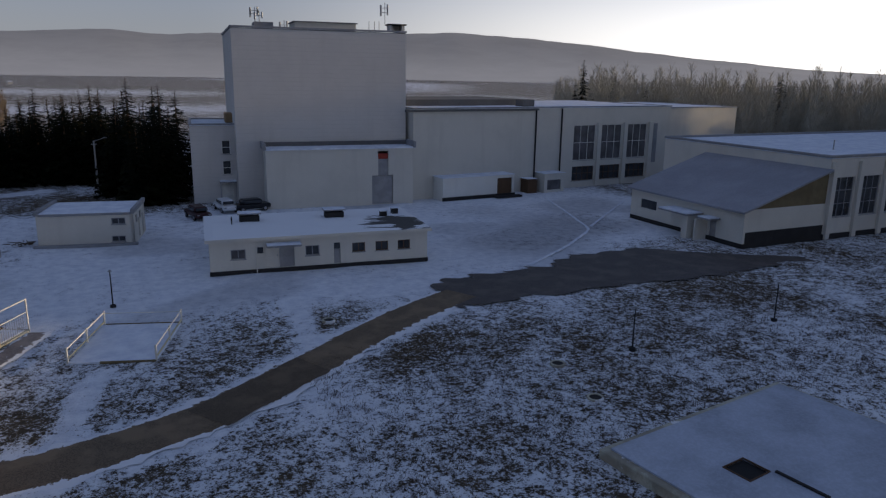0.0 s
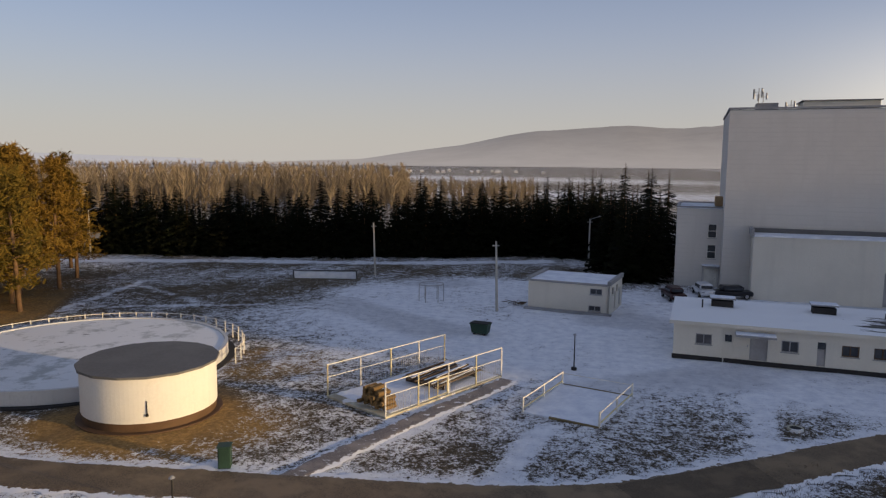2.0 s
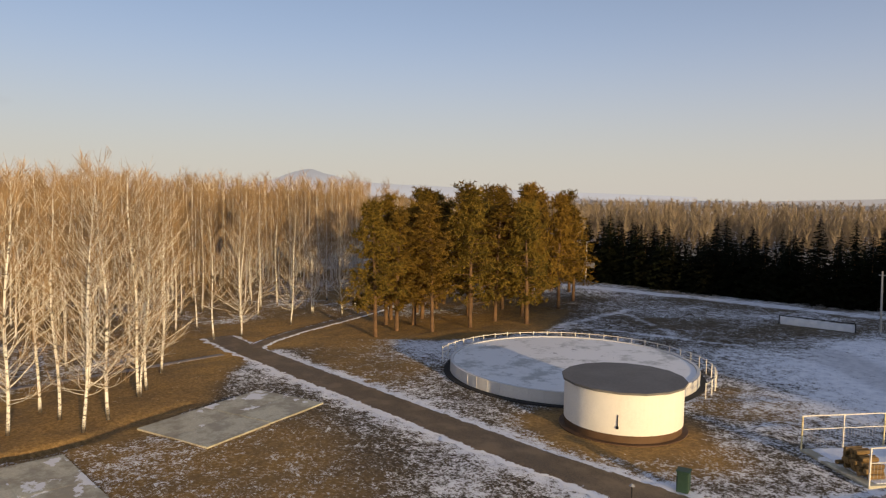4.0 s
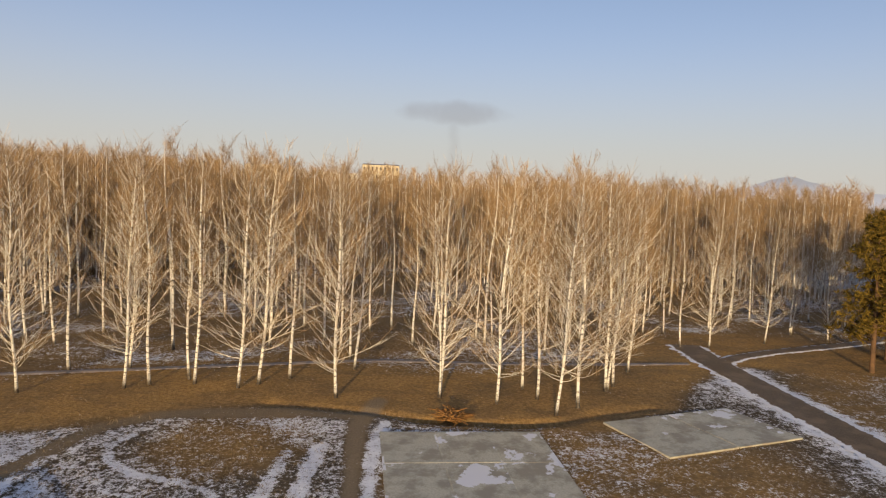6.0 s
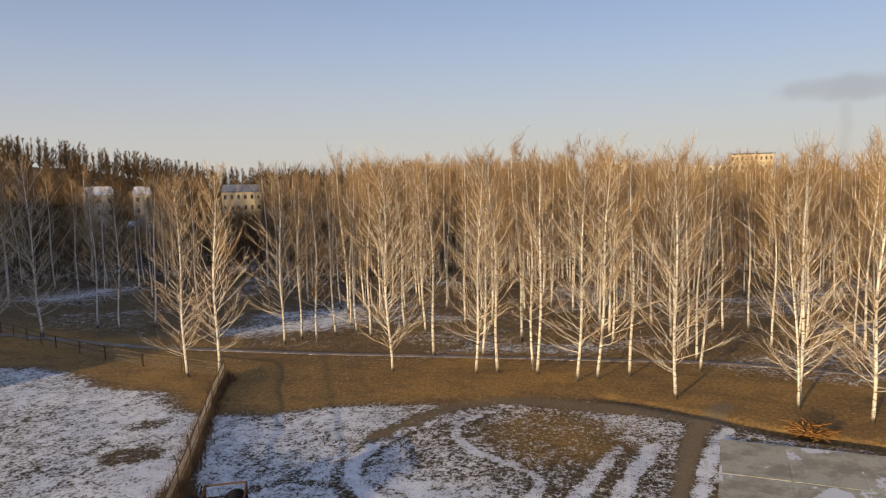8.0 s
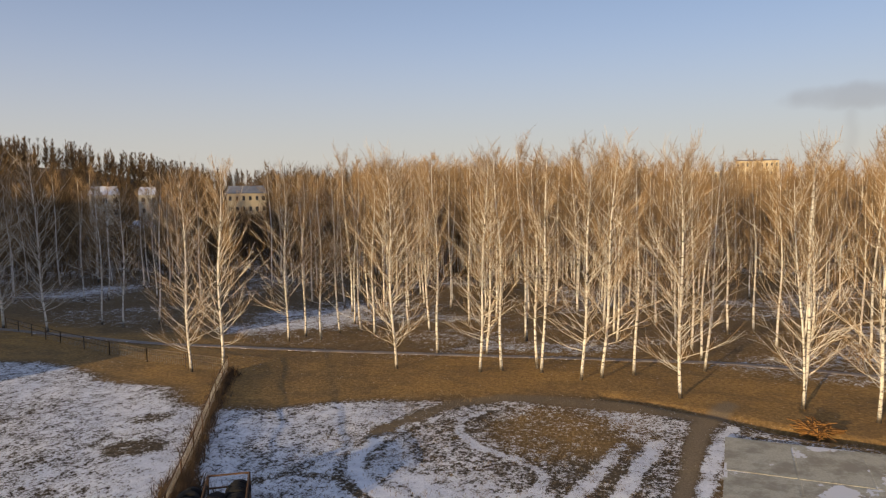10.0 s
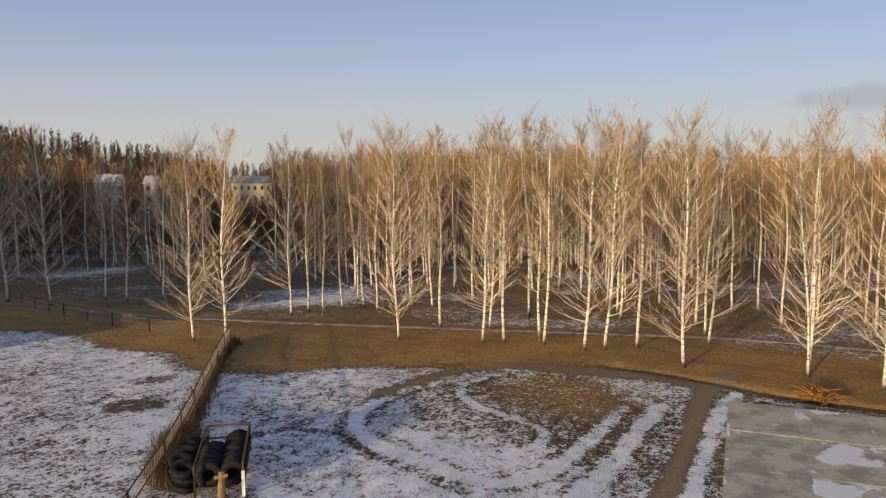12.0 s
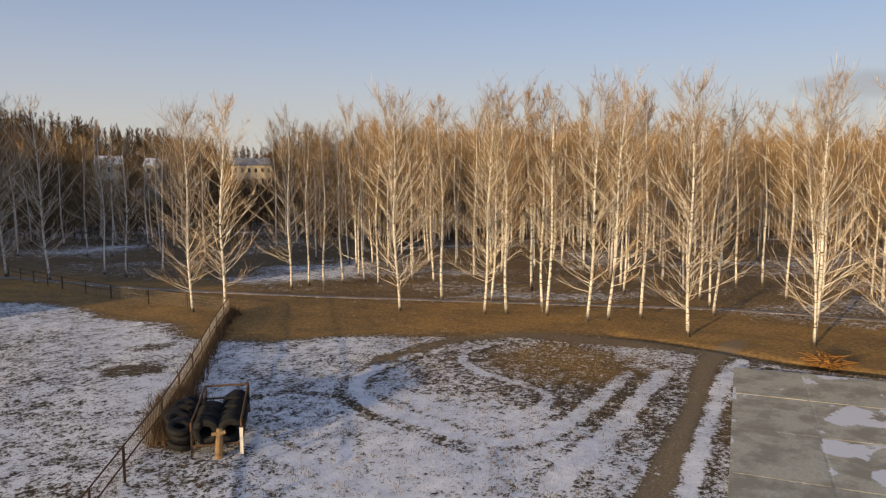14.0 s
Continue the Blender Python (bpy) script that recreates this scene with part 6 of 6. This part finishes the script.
def dumpster():
    b = thing("waste_container", pose(-8.3, 59.9, 0, 0, 0, -14) @ Matrix.Scale(0.84, 4), "dark green metal waste container", "container")
    bm = bmesh.new()
    box(bm, -0.95, 0.95, -0.6, 0.6, 0.12, 1.05, 0.04)
    for v in bm.verts:
        if v.co.z < 0.5:
            v.co.x *= 0.86
            v.co.y *= 0.8
    part("body", bm, M_GREEN, b)
    boxed("rim", (-1.02, 1.02, -0.66, 0.66, 1.05, 1.13), M_GREEN, b, 0.02)
    boxed("lid", (-0.98, 0.98, -0.6, 0.62, 1.13, 1.2), M_PLINTH, b, 0.02)
    for x in (-0.6, 0.6):
        boxed("foot", (x - 0.08, x + 0.08, -0.4, 0.4, -0.05, 0.12), M_PLINTH, b)


dumpster()


def litter_bin():
    b = thing("litter_bin", pose(-16.5, 30.7, 0, 0, 0, 20), "green metal box by the drive", "bin")
    boxed("body", (-0.3, 0.3, -0.3, 0.3, -0.05, 1.0), M_GREEN, b, 0.03)
    boxed("lid", (-0.34, 0.34, -0.34, 0.34, 1.0, 1.06), M_GREEN, b, 0.015)
    boxed("door", (-0.24, 0.24, -0.325, -0.302, 0.15, 0.9), M_GREEN, b, 0.01)


litter_bin()


def car(x, y, turn, mat, label):
    b = thing("car", pose(x, y, 0, 0, 0, turn), label, "car", "parked cars")
    bm = bmesh.new()
    box(bm, -2.1, 2.1, -0.85, 0.85, 0.32, 0.85, 0.12)
    box(bm, -1.3, 1.1, -0.74, 0.74, 0.8, 1.42, 0.2)
    part("body", bm, mat, b)
    boxed("windscreen", (-1.32, 1.12, -0.6, 0.6, 0.95, 1.3), M_GLASS, b, 0.05)
    boxed("side_window", (-1.0, 0.9, -0.76, 0.76, 0.95, 1.28), M_GLASS, b, 0.03)
    for sx in (-1.35, 1.35):
        for sy in (-0.8, 0.8):
            w = part("wheel", rod(bmesh.new(), (sx, sy - 0.1, 0.32), (sx, sy + 0.1, 0.32), 0.32, 18), M_BLACK, b)
            part("rim", rod(bmesh.new(), (sx, sy - 0.11, 0.32), (sx, sy + 0.11, 0.32), 0.19, 12), M_STEEL, w)
    for sy in (-0.6, 0.6):
        boxed("headlight", (-2.13, -2.06, sy - 0.14, sy + 0.14, 0.6, 0.74), M_TRIM, b, 0.02)


M_CARWHITE = plain("white_car_paint", (0.68, 0.68, 0.69), 0.3)
M_CARDARK = plain("dark_car_paint", (0.02, 0.021, 0.025), 0.3)
M_CARRED = plain("maroon_car_paint", (0.05, 0.02, 0.02), 0.35)
car(13.6, 83.6, 96, M_CARWHITE, "white hatchback parked beside the theatre")
car(16.4, 82.6, 8, M_CARDARK, "dark car parked along the theatre wall")
car(10.0, 80.4, 100, M_CARRED, "dark red car parked by the spruces")


# ---- concrete pad by the birches ----
pad = tagged(new("concrete_pad"), "pad of large damp concrete slabs with patches of snow", "paving", kind="structure")
pad.matrix_world = pose(-40.2, -1.9, 0, 0, 0, 3)
bmj = box(bmesh.new(), 0.2, 24, 0.1, 9.6, -0.1, 0.012)
part("joint_bed", bmj, M_CONCRETE, pad)
sl = random.Random(8)
for i in range(5):
    for j in range(3):
        x0, x1 = 0.3 + 4.75 * i, 0.3 + 4.75 * (i + 1) - 0.1
        y0, y1 = 0.2 + 3.12 * j + sl.uniform(0, 0.06), 0.2 + 3.12 * (j + 1) - 0.1
        boxed("slab", (x0, x1, y0, y1, -0.08, 0.02 + sl.uniform(0, 0.012)), M_CONCRETE, pad, 0.008)
pad2 = tagged(new("concrete_pad"), "second damp concrete pad beside the drive", "paving", kind="structure")
pad2.matrix_world = pose(-42.4, 12.2, 0, 0, 0, 20)
for i in range(2):
    for j in range(2):
        boxed("slab", (3.1 * i, 3.1 * (i + 1) - 0.08, 5.2 * j, 5.2 * (j + 1) - 0.08, -0.08, 0.04 + 0.01 * i), M_CONCRETE, pad2, 0.015)

# ---- square sunken reservoir with a hatch ----


def reservoir():
    b = thing("covered_reservoir", pose(17.0, 20.6, 0, 0, 0, 6), "snow-covered square concrete reservoir lid with open hatch", "reservoir")
    boxed("cover", (0, 13, -14, 0, -0.15, 0.42), M_CONCRETE, b, 0.05)
    for x0, x1, y0, y1 in ((0.35, 3.1, -13.7, -0.35), (4.35, 12.7, -13.7, -0.35), (3.1, 4.35, -3.9, -0.35), (3.1, 4.35, -13.7, -5.05)):
        boxed("snow_layer", (x0, x1, y0, y1, 0.42, 0.5), M_FROST, b)
    part("hatch", box(bmesh.new(), 3.1, 4.35, -5.05, -3.9, 0.424, 0.445), M_BLACK, b, "open black hatch")
    bm = bmesh.new()
    box(bm, 3.04, 3.1, -5.11, -3.84, 0.4, 0.55, 0.01)
    box(bm, 4.35, 4.41, -5.11, -3.84, 0.4, 0.55, 0.01)
    box(bm, 3.1, 4.35, -3.9, -3.84, 0.4, 0.55, 0.01)
    box(bm, 3.1, 4.35, -5.11, -5.05, 0.4, 0.55, 0.01)
    part("hatch_frame", bm, M_RUST, b)
    boxed("hatch_lid", (4.5, 4.66, -7.4, -5.2, 0.5, 0.58), M_PLINTH, b, 0.02, "dark iron bar lying in the snow")


reservoir()


def tyre_bm(R=0.5, r=0.15, n=22, m=8):
    bm = bmesh.new()
    vs = [[bm.verts.new(((R - r + r * math.cos(2 * math.pi * k / m)) * math.cos(2 * math.pi * i / n),
                         (R - r + r * math.cos(2 * math.pi * k / m)) * math.sin(2 * math.pi * i / n),
                         r * 1.0 * math.sin(2 * math.pi * k / m) * (1 if abs(math.cos(2 * math.pi * k / m)) > 0.2 else 0.9))) for k in range(m)] for i in range(n)]
    for i in range(n):
        for k in range(m):
            bm.faces.new((vs[i][k], vs[(i + 1) % n][k], vs[(i + 1) % n][(k + 1) % m], vs[i][(k + 1) % m]))
    return bm


def tyre_rack():
    b = thing("pipe_rack", pose(-18.9, -18.7, 0, 0, 0, 128), "rusty pipe rack beside the fence holding old tyres", "rack")
    # local y runs away from the clearing, local x across
    W, D, H = 1.75, 4.6, 1.25
    pr = []
    for x in (0, W):
        pr += [((x, 0, 0), (x, 0, H)), ((x, D, 0), (x, D, H)), ((x, 0, H), (x, D, H)), ((x, 0, 0.4), (x, D, 0.4))]
    pr += [((0, D, H), (W, D, H)), ((0, D, 0.7), (W, D, 0.7)), ((0, 0, 0.4), (W, 0, 0.4)), ((0, D, 0.4), (W, D, 0.4))]
    for a, c in pr:
        part("pipe", rod(bmesh.new(), a, c, 0.045), M_RUST, b)
    boxed("post", (W - 0.06, W + 0.06, -0.14, -0.05, 0, 1.0), M_WHITEMETAL, b)
    M = b.matrix_world.copy()
    first = None
    tr = random.Random(6)
    for col, y0, n in ((0.45, 0.4, 8), (1.3, 0.4, 12)):
        for i in range(n):
            m = M @ pose(col + tr.uniform(-0.04, 0.04), y0 + 0.335 * i, 0.74 + tr.uniform(-0.04, 0.04), 90 + tr.uniform(-7, 7), 0, tr.uniform(-6, 6))
            if first is None:
                first = part("tyre", tyre_bm(), M_BLACK)
                tagged(first, "worn black car tyre standing in a row", "tyre", "tyres on the rack")
                first.matrix_world = m
            else:
                o = first.copy()
                scene.collection.objects.link(o)
                o.matrix_world = m
    for x, y, z, rx in ((0.45, 3.6, 0.55, 14), (-0.7, 3.2, 0.5, 78), (-0.6, 1.6, 0.5, 70), (-0.9, 2.4, 0.52, 82), (-0.6, 4.2, 0.5, 74), (-0.5, 1.0, 0.16, 4), (-0.45, 1.05, 0.48, 8), (-0.55, 1.1, 0.74, 12), (-0.7, 3.6, 0.72, 20), (-0.75, 2.1, 0.7, 18), (-1.1, 3.0, 0.5, 60)):
        o = first.copy()
        scene.collection.objects.link(o)
        o.matrix_world = M @ pose(x, y, z, rx, 10, 0)
    s = thing("timber_post", M @ pose(0.95, -0.25, 0), "tan wooden post leaning against the rack", "post")
    part("shaft", rod(bmesh.new(), (0, 0, -0.05), (0.05, 0.1, 1.05), 0.16, 10, 0.12), M_WOOD, s)
    part("crosspiece", rod(bmesh.new(), (-0.22, 0.03, 0.86), (0.26, 0.03, 0.92), 0.07, 8), M_WOOD, s)


tyre_rack()


def wire_fence(line, h, label, posts=2.6, rails=(0.5, 0.98), mat=None, bush=False):
    b = tagged(new("fence"), label, "fence")
    mat = mat or M_RUST
    for (x0, y0), (x1, y1) in zip(line[:-1], line[1:]):
        L = math.hypot(x1 - x0, y1 - y0)
        n = max(1, int(L / posts))
        for i in range(n + 1):
            x, y = x0 + (x1 - x0) * i / n, y0 + (y1 - y0) * i / n
            part("post", rod(bmesh.new(), (x, y, -0.1), (x, y, h), 0.045, 6), mat, b)
        for k in rails:
            part("rail", rod(bmesh.new(), (x0, y0, h * k), (x1, y1, h * k), 0.03, 5), mat, b)
        bm = bmesh.new()
        for i in range(int(L / 0.22)):
            x, y = x0 + (x1 - x0) * i * 0.22 / L, y0 + (y1 - y0) * i * 0.22 / L
            rod(bm, (x, y, 0.05), (x + 0.02, y, h * 0.97), 0.008, 3)
        part("wire_panel", bm, M_STEEL, b)
    return b


wire_fence([(-40.2, -36.4), (-34.6, -32.4), (-26.4, -26.2), (-20.6, -22.0), (-16.4, -19.2), (-11.0, -15.6)], 1.25, "rusty wire mesh fence along the snowy plot")
wire_fence([(-45.2, -70), (-42.4, -58), (-41.0, -50), (-40.4, -45), (-40.2, -36.6)], 1.1, "weathered wooden rail fence before the wood", 3.0, (0.55, 0.95), M_BUSH)


def grass_tufts(name, label, n, pick, h, mat, seed):
    V, F = [], []
    q = random.Random(seed)
    for _ in range(n):
        x, y = pick(q)
        for _ in range(7):
            p = Vector((x + q.gauss(0, 0.12), y + q.gauss(0, 0.12), -0.06))
            e = p + Vector((q.gauss(0, 0.28) * h, q.gauss(0, 0.28) * h, h * q.uniform(0.5, 1.1)))
            s = Vector((q.gauss(0, 1), q.gauss(0, 1), 0)).normalized() * 0.012 * (1 + h)
            i = len(V)
            V.extend([tuple(p - s), tuple(p + s), tuple(e)])
            F.append((i, i + 1, i + 2))
    return tagged(raw(name, V, F, mat), label, "grass", kind="stuff")


def along(line, w):
    def pick(q):
        i = q.randrange(len(line) - 1)
        f = q.random()
        return (line[i][0] + (line[i + 1][0] - line[i][0]) * f + q.gauss(0, w), line[i][1] + (line[i + 1][1] - line[i][1]) * f + q.gauss(0, w))
    return pick


M_STRAW = make_twig("dry_straw", (0.16, 0.11, 0.06), (0.30, 0.22, 0.12))
grass_tufts("weeds", "dry weeds growing along the wire fence", 800, along([(-40.2, -36.4), (-34.6, -32.4), (-26.4, -26.2), (-20.6, -22.0)], 0.25), 0.7, M_BUSH, 21)
grass_tufts("weeds", "dark dry weeds round the tyre rack", 900, along([(-19.6, -20.6), (-21.0, -22.0), (-23.4, -24.0)], 0.4), 0.9, M_BUSH, 22)



def spread(x0, x1, y0, y1):
    def pick(q):
        return q.uniform(x0, x1), q.uniform(y0, y1)
    return pick


grass_tufts("dry_grass", "dry grass blades standing out of the thin snow", 2600, spread(8, 46, 21, 37), 0.2, M_BUSH, 23)
grass_tufts("dry_grass", "dry grass blades standing out of the thin snow", 1300, spread(-42, -17, -22, -4), 0.13, M_STRAW, 24)



def manhole(x, y):
    b = thing("manhole", pose(x, y, 0), "concrete manhole ring with dark iron cover", "manhole", "manholes")
    part("ring", ring(bmesh.new(), 0.32, 0.44, -0.1, 0.08, 18), M_CONCRETE, b)
    part("cover", plate(bmesh.new(), 0.32, 0.05, 18), M_PLINTH, b)


for x, y in ((21.5, 29.6), (20.6, 25.2), (12.2, 42.0)):
    manhole(x, y)
# the fallen heap in the ditch
rubble("leaf_heap", -42.9, 2.7, 240, 1.0, "orange-brown heap of cut branches in the ditch", M_HEAP)


def long_block():
    """An unseen plain block, added behind the clearing to shade the corner of the wood."""
    b = thing("long_block", pose(4, -151, 0), "unseen plain long plastered block added to shade the wood corner", "building")
    shell(b, 14, 91, -0.1, 22.0, (), M_WALL, 0.4)
    snow_roof(b, 14, 91, 22.0, 0.12, M_ROOFSNOW)


long_block()
